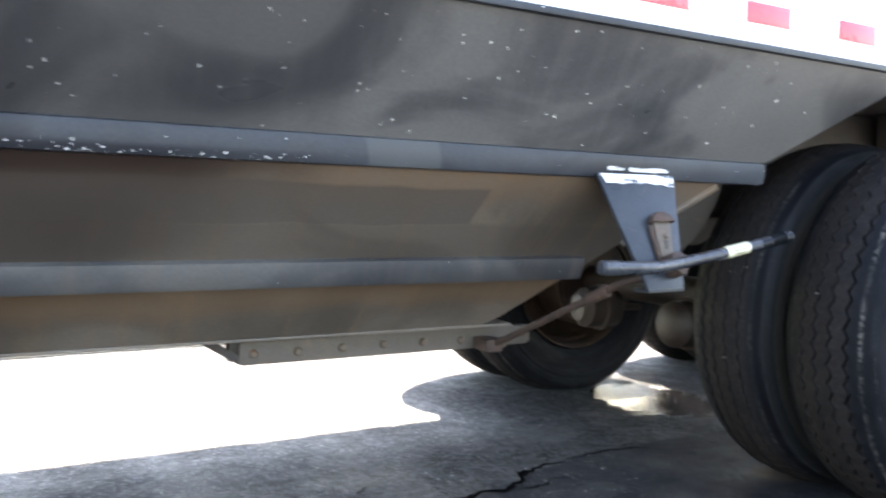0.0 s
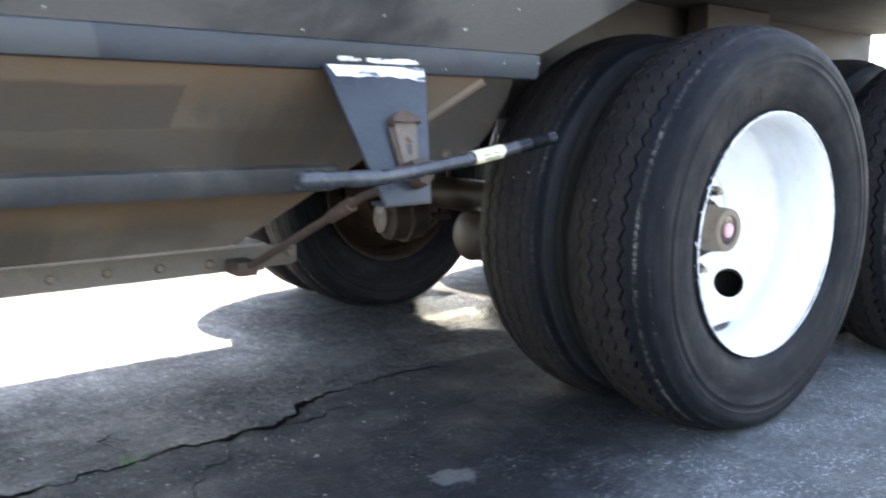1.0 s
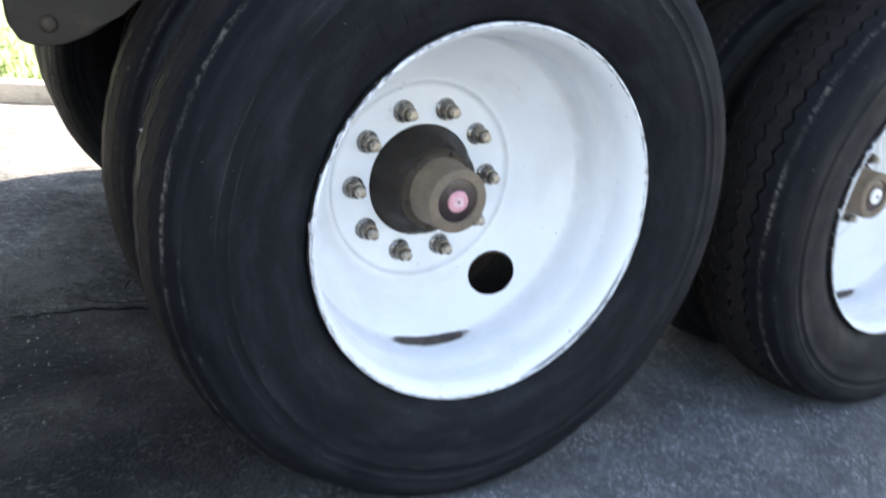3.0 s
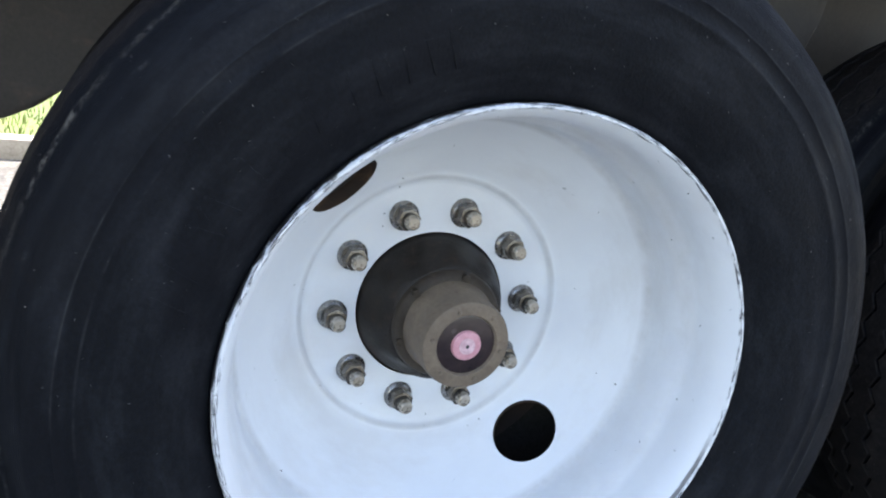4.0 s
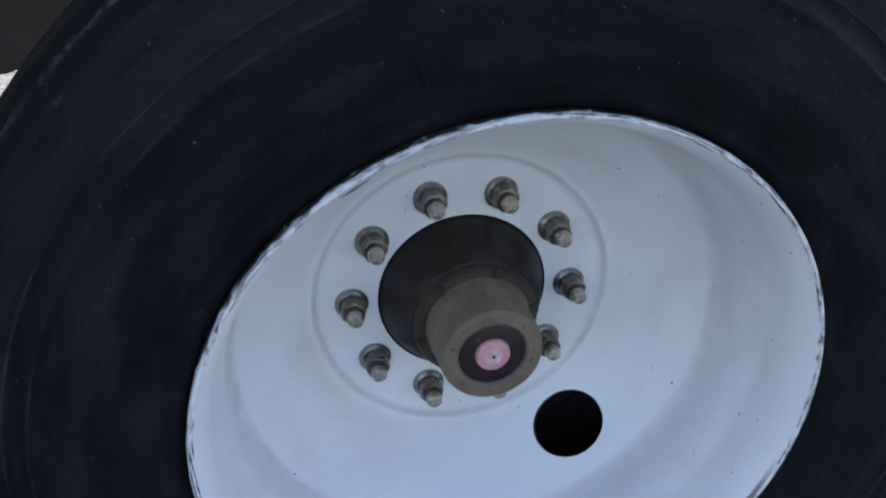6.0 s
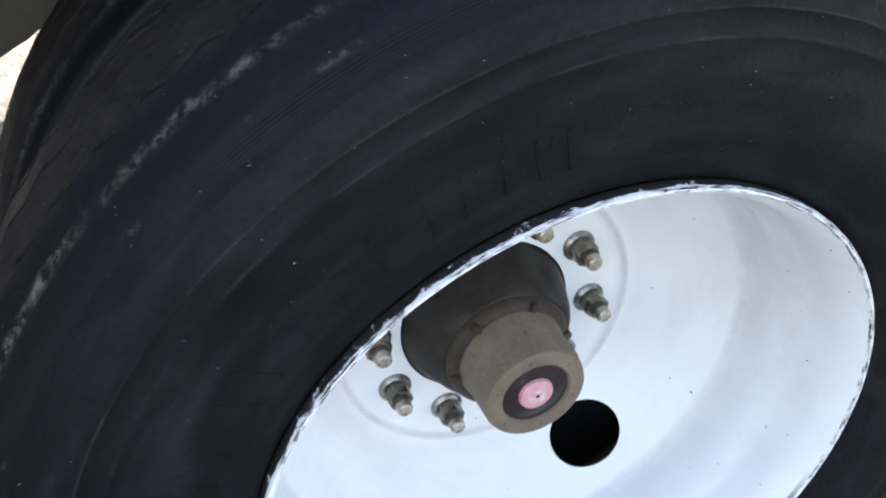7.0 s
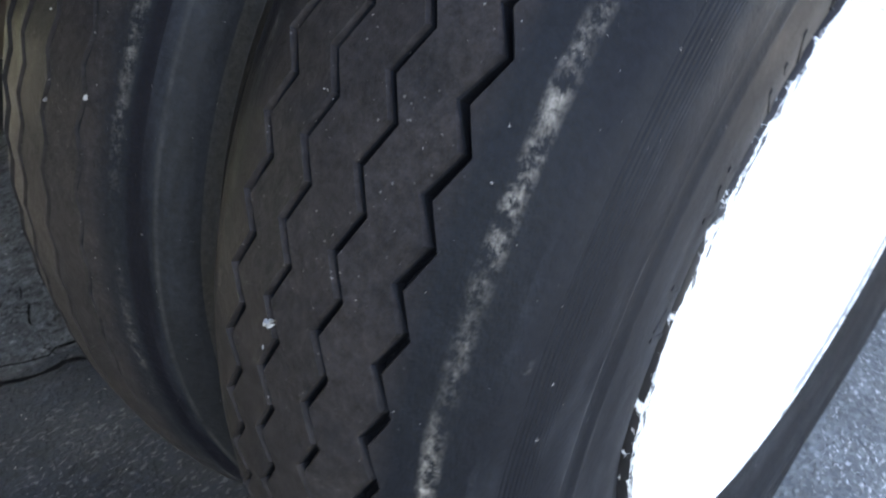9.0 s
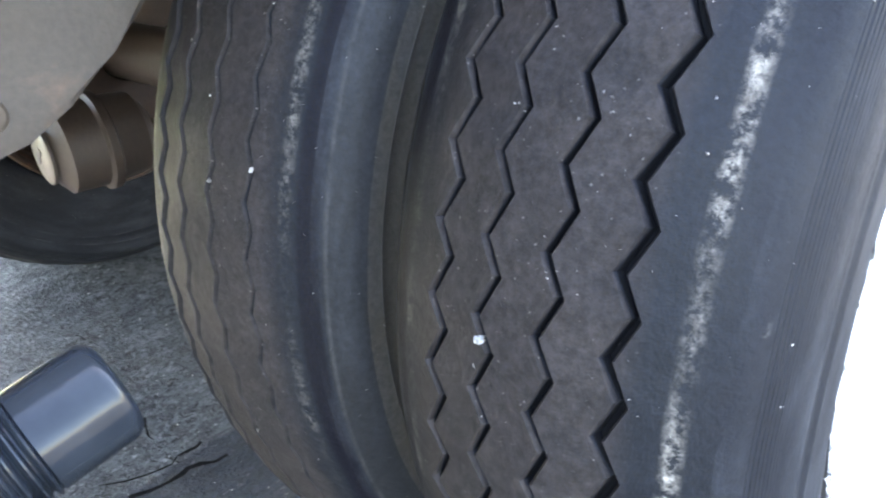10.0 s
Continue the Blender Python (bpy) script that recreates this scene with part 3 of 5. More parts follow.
HUB_BODY = plain("oily_brown_hub_casting", (0.012, 0.0105, 0.0095), (0.036, 0.030, 0.025), 24, (0.35, 0.6), 0.15, 180, 0.4, stain=(0.06, 0.036, 0.026))
for m in (HUB_BODY, HUB_FLANGE):
    m.node_tree.nodes["Principled BSDF"].inputs["Specular IOR Level"].default_value = 0.2
WASHER = plain("dull_steel_nut_flange", (0.16, 0.15, 0.14), (0.40, 0.38, 0.35), 90, (0.18, 0.35), 0.8, 300, 0.2, stain=(0.06, 0.05, 0.04))
ZINC = plain("weathered_zinc_nut", (0.56, 0.55, 0.52), (0.74, 0.73, 0.69), 60, (0.25, 0.45), 0.3, 300, 0.3, stain=(0.12, 0.10, 0.07))
NUT = plain("darkened_zinc_nut", (0.10, 0.085, 0.070), (0.24, 0.21, 0.175), 60, (0.16, 0.34), 0.75, 300, 0.3, stain=(0.09, 0.06, 0.042))
GOLD = plain("worn_bright_stud_tip", (0.34, 0.29, 0.23), (0.54, 0.48, 0.39), 70, (0.2, 0.38), 0.6, 300, 0.2)
STUD = plain("greasy_threaded_stud", (0.05, 0.044, 0.036), (0.13, 0.11, 0.085), 60, (0.4, 0.7), 0.6, 320, 0.6)
PINK = plain("pink_sight_plug", (0.55, 0.24, 0.27), (0.66, 0.33, 0.36), 60, (0.35, 0.5), relief=0.1)
PALE_PINK = plain("faded_pink_plug_centre", (0.52, 0.30, 0.33), (0.72, 0.50, 0.52), 120, (0.35, 0.5), relief=0.1)
DARK_PLASTIC = plain("dark_sight_window", (0.022, 0.015, 0.016), (0.04, 0.026, 0.026), 40, (0.15, 0.3), relief=0.05)
BLACK_GRIP = plain("black_handle_coating", (0.004, 0.0055, 0.008), (0.010, 0.012, 0.0145), 20, (0.10, 0.18), 0.0, 150, 0.04, stain=(0.02, 0.02, 0.02), stain_at=(0.6, 0.75))
GREY_BAR = plain("worn_grey_bar_paint", (0.016, 0.019, 0.024), (0.055, 0.06, 0.068), 14, (0.18, 0.35), 0.2, 150, 0.15)
BLACK_GRIP.node_tree.nodes["Principled BSDF"].inputs["Specular IOR Level"].default_value = 0.15
LABEL = plain("pale_yellow_sticker", (0.50, 0.47, 0.30), (0.66, 0.63, 0.45), 40, (0.4, 0.6), relief=0.05)
INK = plain("black_print", (0.02, 0.02, 0.02), (0.04, 0.04, 0.04), 40, (0.5, 0.7))
CONCRETE = plain("pale_kerb_concrete", (0.30, 0.29, 0.27), (0.42, 0.41, 0.38), 6, (0.7, 0.9), 0, 90, 0.4, stain=(0.2, 0.19, 0.17))
GRASS = plain("sunlit_grass", (0.06, 0.11, 0.02), (0.13, 0.19, 0.045), 3, (0.6, 0.8), 0, 60, 0.4, stain=(0.17, 0.17, 0.06))
TUFT = plain("dark_green_weed", (0.02, 0.055, 0.008), (0.055, 0.11, 0.02), 12, (0.5, 0.7), 0, 60, 0.2)
POST = plain("grey_fence_post", (0.3, 0.31, 0.33), (0.4, 0.41, 0.42), 10, (0.4, 0.6), 0.5)
CRACK = plain("dark_crack", (0.003, 0.003, 0.0035), (0.009, 0.0085, 0.008), 30, (0.9, 1.0), relief=0.6)
CRACK.node_tree.nodes["Principled BSDF"].inputs["Specular IOR Level"].default_value = 0.0
STONE = plain("pale_grit", (0.12, 0.118, 0.112), (0.36, 0.35, 0.33), 30, (0.7, 0.9))
HANGER = plain("pale_dusty_hanger_paint", (0.066, 0.055, 0.044), (0.118, 0.10, 0.082), 5, (0.5, 0.75), 0.0, 140, 0.25, stain=(0.12, 0.085, 0.06))
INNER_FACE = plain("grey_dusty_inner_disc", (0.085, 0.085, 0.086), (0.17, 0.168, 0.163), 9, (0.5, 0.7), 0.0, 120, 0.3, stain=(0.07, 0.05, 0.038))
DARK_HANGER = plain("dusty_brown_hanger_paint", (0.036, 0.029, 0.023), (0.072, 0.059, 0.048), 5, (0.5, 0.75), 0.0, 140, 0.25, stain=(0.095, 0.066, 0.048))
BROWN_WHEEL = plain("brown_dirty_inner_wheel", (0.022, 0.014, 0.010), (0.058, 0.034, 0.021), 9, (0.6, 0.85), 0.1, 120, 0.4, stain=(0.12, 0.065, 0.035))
ORANGE_DRUM = plain("orange_brown_brake_drum", (0.026, 0.0145, 0.009), (0.06, 0.034, 0.02), 10, (0.6, 0.8), 0.1, 120, 0.4, stain=(0.06, 0.036, 0.024))
CHAMBER_PLATE = plain("dusty_brown_end_plate", (0.032, 0.025, 0.020), (0.070, 0.055, 0.043), 18, (0.4, 0.65), 0.1, 150, 0.3, stain=(0.03, 0.018, 0.012))
CHAMBER = plain("greasy_black_brown_chamber", (0.016, 0.0105, 0.008), (0.040, 0.027, 0.020), 12, (0.45, 0.65), 0.0, 120, 0.3)


# Aged paint and coating give back less of the sky than new gloss.
for aged, level in ((BLACK_GRIP, 0.16), (BRACKET_PAINT, 0.28), (GREY_BAR, 0.32), (BLUE_RAIL, 0.3)):
    aged.node_tree.nodes["Principled BSDF"].inputs["Specular IOR Level"].default_value = level


# ---- mesh helpers ----
def part(name, bm, material, parent=None, label="", place=None, smooth=40):
    """Links a bmesh as one mesh object under its thing or part."""
    bmesh.ops.recalc_face_normals(bm, faces=bm.faces)
    me = bpy.data.meshes.new(name)
    for f in bm.faces:
        f.smooth = smooth > 0
    for e in bm.edges:
        if len(e.link_faces) == 2 and e.calc_face_angle(0) > radians(smooth):
            e.smooth = False
    bm.to_mesh(me)
    bm.free()
    return link(name, me, material, parent, label, place)


def link(name, me, material, parent=None, label="", place=None):
    ob = new(name, me)
    if not me.materials:
        me.materials.append(material)
    if parent:
        ob.parent = parent
    if place is not None:
        ob.matrix_basis = place
    if label:
        tagged(ob, label)
    return ob


def revolve(bm, profile, steps=96, closed=False, m=Matrix()):
    """A body of revolution round the y axis from (radius, y) pairs."""
    rings = []
    for r, y in profile:
        if r < 1e-6:
            rings.append([bm.verts.new(m @ Vector((0, y, 0)))])
        else:
            rings.append([bm.verts.new(m @ Vector((r * math.sin(2 * math.pi * k / steps), y, r * math.cos(2 * math.pi * k / steps)))) for k in range(steps)])
    pairs = list(zip(rings, rings[1:])) + ([(rings[-1], rings[0])] if closed else [])
    for a, b in pairs:
        for k in range(steps):
            j = (k + 1) % steps
            if len(a) == 1 and len(b) == 1:
                continue
            if len(a) == 1:
                bm.faces.new((a[0], b[j], b[k]))
            elif len(b) == 1:
                bm.faces.new((a[k], a[j], b[0]))
            else:
                bm.faces.new((a[k], a[j], b[j], b[k]))
    return bm


def prism(bm, outline, depth, to_world, bevel=0.0):
    """A plate: an outline in u, v, given thickness, with worn edges. to_world(u, v, w) places a corner."""
    low = [bm.verts.new(to_world(u, v, 0)) for u, v in outline]
    high = [bm.verts.new(to_world(u, v, depth)) for u, v in outline]
    n = len(outline)
    faces = [bm.faces.new(low[::-1]), bm.faces.new(high)]
    for k in range(n):
        faces.append(bm.faces.new((low[k], low[(k + 1) % n], high[(k + 1) % n], high[k])))
    if bevel:
        edges = list({e for f in faces for e in f.edges})
        bmesh.ops.bevel(bm, geom=edges, offset=bevel, segments=2, affect="EDGES", profile=0.6)
    return bm


def box(bm, lo, hi, bevel=0.003):
    (x0, y0, z0), (x1, y1, z1) = lo, hi
    return prism(bm, [(x0, y0), (x1, y0), (x1, y1), (x0, y1)], z1 - z0, lambda u, v, w: Vector((u, v, z0 + w)), bevel)


def tube(bm, points, radii, steps=20, caps=True):
    """A round bar along points, with a radius at each."""
    pts = [Vector(p) for p in points]
    rings = []
    side = None
    for k, p in enumerate(pts):
        way = (pts[min(k + 1, len(pts) - 1)] - pts[max(k - 1, 0)]).normalized()
        side = (way.orthogonal() if side is None else side - way * side.dot(way)).normalized()
        up = way.cross(side)
        rings.append([bm.verts.new(p + radii[k] * (math.cos(a) * side + math.sin(a) * up)) for a in (2 * math.pi * j / steps for j in range(steps))])
    for a, b in zip(rings, rings[1:]):
        for j in range(steps):
            bm.faces.new((a[j], a[(j + 1) % steps], b[(j + 1) % steps], b[j]))
    if caps:
        bm.faces.new(rings[0][::-1])
        bm.faces.new(rings[-1])
    return bm


def axis_frame(origin, way):
    """A pose whose own -y axis runs along way: turned parts point that way."""
    y = -Vector(way).normalized()
    x = y.orthogonal().normalized()
    z = x.cross(y)
    m = Matrix((x, y, z)).transposed().to_4x4()
    m.translation = origin
    return m


def hexagon(bm, radius, y0, y1, m, chamfer=0.0):
    ring = [(radius * math.sin(math.pi * k / 3), radius * math.cos(math.pi * k / 3)) for k in range(6)]
    prism(bm, ring, y1 - y0, lambda u, v, w: m @ Vector((u, y0 + w, v)), chamfer)
    return bm


# ---- ground ----
# The trailer stands at RIDE; its axles lie AXLE_Z above the ground, the second AXLE_2 behind the first.
RIDE = Vector((0.015, 0.015, 0.012))
AXLE_Z, AXLE_2 = 0.524, 1.245


def dip(x):
    """The yard falls away a little behind the first axle."""
    return -0.011 * min(1.0, max(0.0, (x - 0.45) / 0.6))


def make_ground():
    steps = [-400, -120, -40, -14, -8, -5] + [-4 + 0.08 * k for k in range(101)] + [5, 8, 14, 40, 120, 400]
    rows = [-400, -120, -40, -14, -6, -3] + [-2 + 0.08 * k for k in range(76)]
    rows = [y for y in rows if y < 3.3] + [3.38]
    bm = bmesh.new()
    grid = []
    for y in rows:
        line = []
        for x in steps:
            near = max(0.0, 1 - max(abs(x) / 5, abs(y) / 5))
            z = (0.012 * noise.noise((x * 0.9, y * 0.9, 0)) + 0.004 * noise.noise((x * 5, y * 5, 3))) * near
            flat = min(1.0, max(0.0, (math.hypot(x, y - 0.05) - 0.35) / 0.5)) * min(1.0, max(0.0, (math.hypot(x - AXLE_2, y - 0.05) - 0.35) / 0.5))
            line.append(bm.verts.new((x, y, z * flat + dip(x))))
        grid.append(line)
    for a, b in zip(grid, grid[1:]):
        for k in range(len(a) - 1):
            bm.faces.new((a[k], a[k + 1], b[k + 1], b[k]))
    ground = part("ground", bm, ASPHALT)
    return tagged(ground, "cracked dark grey asphalt yard with pale grit", "ground", kind="structure")


ground = make_ground()


def height(x, y):
    near = max(0.0, 1 - max(abs(x) / 5, abs(y) / 5))
    return (0.012 * noise.noise((x * 0.9, y * 0.9, 0)) + 0.004 * noise.noise((x * 5, y * 5, 3))) * near + dip(x)


def make_crack(points, width, seed):
    """A jagged dark crack with branching width, laid along the asphalt."""
    rng = random.Random(seed)
    line = []
    for (x0, y0), (x1, y1) in zip(points, points[1:]):
        n = max(2, int(math.hypot(x1 - x0, y1 - y0) / 0.018))
        for k in range(n):
            s = k / n
            if k % 3 == 0:
                jog = rng.uniform(-0.016, 0.016)
            line.append((x0 + (x1 - x0) * s + rng.uniform(-0.006, 0.006), y0 + (y1 - y0) * s + jog + rng.uniform(-0.006, 0.006)))
    bm = bmesh.new()
    last = None
    for k, (x, y) in enumerate(line):
        w = width * (0.3 + 0.8 * max(0.0, 0.5 + 1.4 * noise.noise((x * 9, y * 9, seed)))) * rng.uniform(0.45, 1.0) * math.sin(math.pi * (k + 0.5) / len(line)) ** 0.35
        z = height(x, y) + 0.004
        pair = (bm.verts.new((x, y - w, z)), bm.verts.new((x, y + w, z)))
        if last:
            bm.faces.new((last[0], pair[0], pair[1], last[1]))
        last = pair
    return part("crack", bm, CRACK, ground, "jagged dark crack")


make_crack([(-2.15, 0.60), (-1.90, 0.55), (-1.756, 0.50), (-1.608, 0.516), (-1.443, 0.54), (-1.343, 0.538), (-1.20, 0.53), (-1.146, 0.556), (-1.04, 0.538), (-0.945, 0.62), (-0.87, 0.658), (-0.79, 0.688), (-0.70, 0.694), (-0.637, 0.687), (-0.603, 0.722), (-0.545, 0.706), (-0.48, 0.722), (-0.41, 0.711), (-0.337, 0.68)], 0.018, 3)
make_crack([(-1.20, 0.53), (-1.24, 0.43), (-1.36, 0.33), (-1.44, 0.18)], 0.006, 8)
make_crack([(-1.50, 0.53), (-1.43, 0.62), (-1.46, 0.71), (-1.39, 0.80)], 0.005, 12)
make_crack([(-1.04, 0.538), (-0.95, 0.53), (-0.86, 0.55), (-0.79, 0.52)], 0.005, 13)
make_crack([(-0.376, 0.936), (-0.405, 0.85), (-0.42, 0.79), (-0.41, 0.715)], 0.009, 15)
make_crack([(-0.53, 0.80), (-0.48, 0.76), (-0.43, 0.735), (-0.34, 0.76)], 0.009, 16)
make_crack([(-0.79, 0.692), (-0.70, 0.86), (-0.68, 1.03), (-0.60, 1.20)], 0.003, 5)

rng = random.Random(11)
verts, faces = [], []
for k in range(3600):
    x, y = (rng.uniform(-2.8, 2.2), rng.uniform(-1.1, 2.0)) if k % 3 else (rng.uniform(-2.6, -0.6), rng.uniform(0.3, 1.5))
    s = rng.uniform(0.0006, 0.0017) * (2.2 if rng.random() < 0.05 else 1)
    m = Matrix.Translation((x, y, height(x, y) + s * 0.5)) @ Euler((rng.random() * 6, rng.random() * 6, rng.random() * 6)).to_matrix().to_4x4()
    n = len(verts)
    verts += [m @ Vector((s * sx * rng.uniform(0.5, 1), s * sy * rng.uniform(0.5, 1), s * sz * rng.uniform(0.4, 0.9))) for sx in (-1, 1) for sy in (-1, 1) for sz in (-1, 1)]
    faces += [tuple(n + c for c in f) for f in ((0, 1, 3, 2), (4, 6, 7, 5), (0, 4, 5, 1), (2, 3, 7, 6), (0, 2, 6, 4), (1, 5, 7, 3))]
me = bpy.data.meshes.new("grit")
me.from_pydata(verts, [], faces)
tagged(link("grit", me, STONE), "loose pale grit scattered on the asphalt", "gravel", kind="stuff")


def make_tuft(x, y, n, tall, seed):
    rng = random.Random(seed)
    bm = bmesh.new()
    for _ in range(n):
        a, lean, h = rng.uniform(0, 6.28), rng.uniform(0.1, 0.9), tall * rng.uniform(0.5, 1)
        bx, by = x + rng.gauss(0, 0.018), y + rng.gauss(0, 0.018)
        w = 0.0022
        side = Vector((-math.sin(a), math.cos(a), 0)) * w
        way = Vector((math.cos(a), math.sin(a), 0))
        base = Vector((bx, by, height(bx, by)))
        mid, tip = base + way * h * lean * 0.35 + Vector((0, 0, h * 0.6)), base + way * h * lean + Vector((0, 0, h * (1 - 0.3 * lean)))
        v = [bm.verts.new(p) for p in (base - side, base + side, mid + side * 0.8, mid - side * 0.8, tip)]
        bm.faces.new(v[:4])
        bm.faces.new((v[3], v[2], v[4]))
    return tagged(part("grass_tuft", bm, TUFT), "small green grass tuft growing from the cracked asphalt", "grass", "weeds in the asphalt")


make_tuft(-2.07, 0.645, 70, 0.06, 1)
make_tuft(-1.935, 0.575, 60, 0.055, 2)
make_tuft(-1.43, 0.545, 16, 0.022, 3)

# Kerb, lawn and fence post beyond the sunlit yard.
bm = bmesh.new()
for k in range(14):
    x0 = -16 + 2.0 * k
    box(bm, (x0, 3.38, -0.05), (x0 + 1.985, 3.53, 0.10), 0.012)
tagged(part("kerb", bm, CONCRETE), "pale concrete kerb along the edge of the yard", "kerb", kind="structure")
bm = bmesh.new()
box(bm, (-400, 3.53, -0.05), (400, 400, 0.085), 0)
tagged(part("lawn", bm, GRASS), "sunlit green lawn behind the kerb", "lawn", kind="structure")
bm = bmesh.new()
rng = random.Random(5)
for _ in range(5000):
    x, y, h, a = rng.uniform(-4.0, 2.0), 3.54 + 2.6 * rng.random() ** 1.5, rng.uniform(0.03, 0.09), rng.uniform(0, 6.28)
    s = Vector((math.cos(a), math.sin(a), 0)) * 0.004
    p = Vector((x, y, 0.083))
    tip = p + Vector((rng.gauss(0, 0.02), rng.gauss(0, 0.02), h))
    bm.faces.new([bm.verts.new(q) for q in (p - s, p + s, tip)])
tagged(part("lawn_grass", bm, GRASS), "short sunlit grass blades on the lawn", "grass", kind="stuff")
post = tagged(new("fence_post"), "slim grey metal fence post on the lawn", "post")
post.location = (-1.2, 4.8, 0.085)
part("pole", tube(bmesh.new(), [(0, 0, -0.05), (0, 0, 1.7)], [0.03, 0.03], 16), POST, post)
part("cap", tube(bmesh.new(), [(0, 0, 1.7), (0, 0, 1.715), (0, 0, 1.73)], [0.034, 0.034, 0.012], 16), POST, post)

# ---- trailer ----
REAR, FRONT, MID = 2.13, -7.5, 0.925
trailer = tagged(new("dump_trailer"), "black and white belly-dump trailer standing on dual white wheels", "trailer")
trailer.location = RIDE


def both(y):
    return (y, 2 * MID - y)


def side_wall(flip):
    s = (lambda y: 2 * MID - y) if flip else (lambda y: y)
    bm = bmesh.new()
    outline = [(FRONT, 1.214), (REAR, 1.214), (REAR, 3.0), (FRONT, 3.0)]
    prism(bm, outline, 0.05, lambda u, v, w: Vector((u, s(-0.14 + w), v)), 0.006)
    wall = part("side_wall", bm, WHITE_SIDE, trailer, "white painted side wall")
    bm = bmesh.new()
    box(bm, (FRONT, min(s(-0.145), s(-0.115)), 1.202), (REAR, max(s(-0.145), s(-0.115)), 1.218), 0.004)
    part("bottom_lip", bm, BLUE_RAIL, wall, "thin dark bottom lip")
    return wall


near_wall = side_wall(False)
side_wall(True)
for k in range(-18, 9):
    x = -0.908 + 0.333 * k
    bm = bmesh.new()
    box(bm, (x, -0.1425, 1.262), (x + 0.152, -0.1401, 1.309), 0.0006)
    part("reflector_tape", bm, RED_TAPE, near_wall, "red reflective tape")
    bm = bmesh.new()
    box(bm, (x + 0.1525, -0.1425, 1.262), (x + 0.3325, -0.1401, 1.309), 0.0006)
    part("reflector_tape", bm, WHITE_TAPE, near_wall, "white reflective tape")
# Unseen cover, added so that no sun falls through the open top.
bm = bmesh.new()
box(bm, (FRONT, -0.135, 2.95), (REAR, 2 * MID + 0.135, 2.99), 0.004)
part("unseen_top_cover", bm, DARK_STEEL, trailer, "dark unseen cover added to keep the sun out")
for x in (FRONT, REAR - 0.05):
    bm = bmesh.new()
    box(bm, (x, -0.088, 1.243), (x + 0.05, 2 * MID + 0.088, 2.948), 0.004)
    part("end_wall", bm, WHITE_SIDE, trailer, "white end wall")
bm = bmesh.new()
box(bm, (-0.66, -0.088, 1.214), (REAR - 0.05, 2 * MID + 0.088, 1.24), 0.003)
part("deck_underside", bm, DARK_STEEL, trailer, "dark steel underside above the wheels")

for y in both(0.52):
    bm = bmesh.new()
    box(bm, (-0.72, y - 0.006, 0.82), (REAR - 0.06, y + 0.006, 1.213), 0.002)
    part("frame_web", bm, DARK_STEEL, trailer, "dark dusty frame web above the axles")
    bm = bmesh.new()
    box(bm, (-0.72, y - 0.05, 0.808), (REAR - 0.06, y + 0.05, 0.821), 0.002)
    part("frame_flange", bm, DARK_STEEL, trailer, "dark lower frame flange")

END = lambda z: -1.176 + (z - 0.523) * 1.03
SLOPE_Y = lambda z: (0.924 - z) * 1.10


def sheet(corners, thick, flip=False):
    """A steel sheet through four corners, with thickness."""
    c = [Vector((x, 2 * MID - y if flip else y, z)) for x, y, z in corners]
    n = (c[1] - c[0]).cross(c[-1] - c[0]).normalized() * thick
    if (n.y < 0) != flip:
        n = -n
    bm = bmesh.new()
    low, high = [bm.verts.new(p) for p in c], [bm.verts.new(p + n) for p in c]
    bm.faces.new(low)
    bm.faces.new(high[::-1])
    for k in range(len(c)):
        j = (k + 1) % len(c)
        bm.faces.new((low[k], low[j], high[j], high[k]))
    return bm


def rail(x0, x1, y, z, wide, tall, flip, angle):
    """A folded box rail with rounded corners and a sloping face."""
    bm = bmesh.new()
    s = -1 if flip else 1
    yy = 2 * MID - y if flip else y
    c, q = math.cos(angle), math.sin(angle)
    ring = [(-wide / 2, -tall / 2), (wide / 2, -tall / 2), (wide / 2, tall / 2), (-wide / 2, tall / 2)]
    ring = [(u * c - v * q, u * q + v * c) for u, v in ring]
    prism(bm, ring, x1 - x0, lambda u, v, w: Vector((x0 + w, yy + s * u, z + v)), 0.016)
    return bm


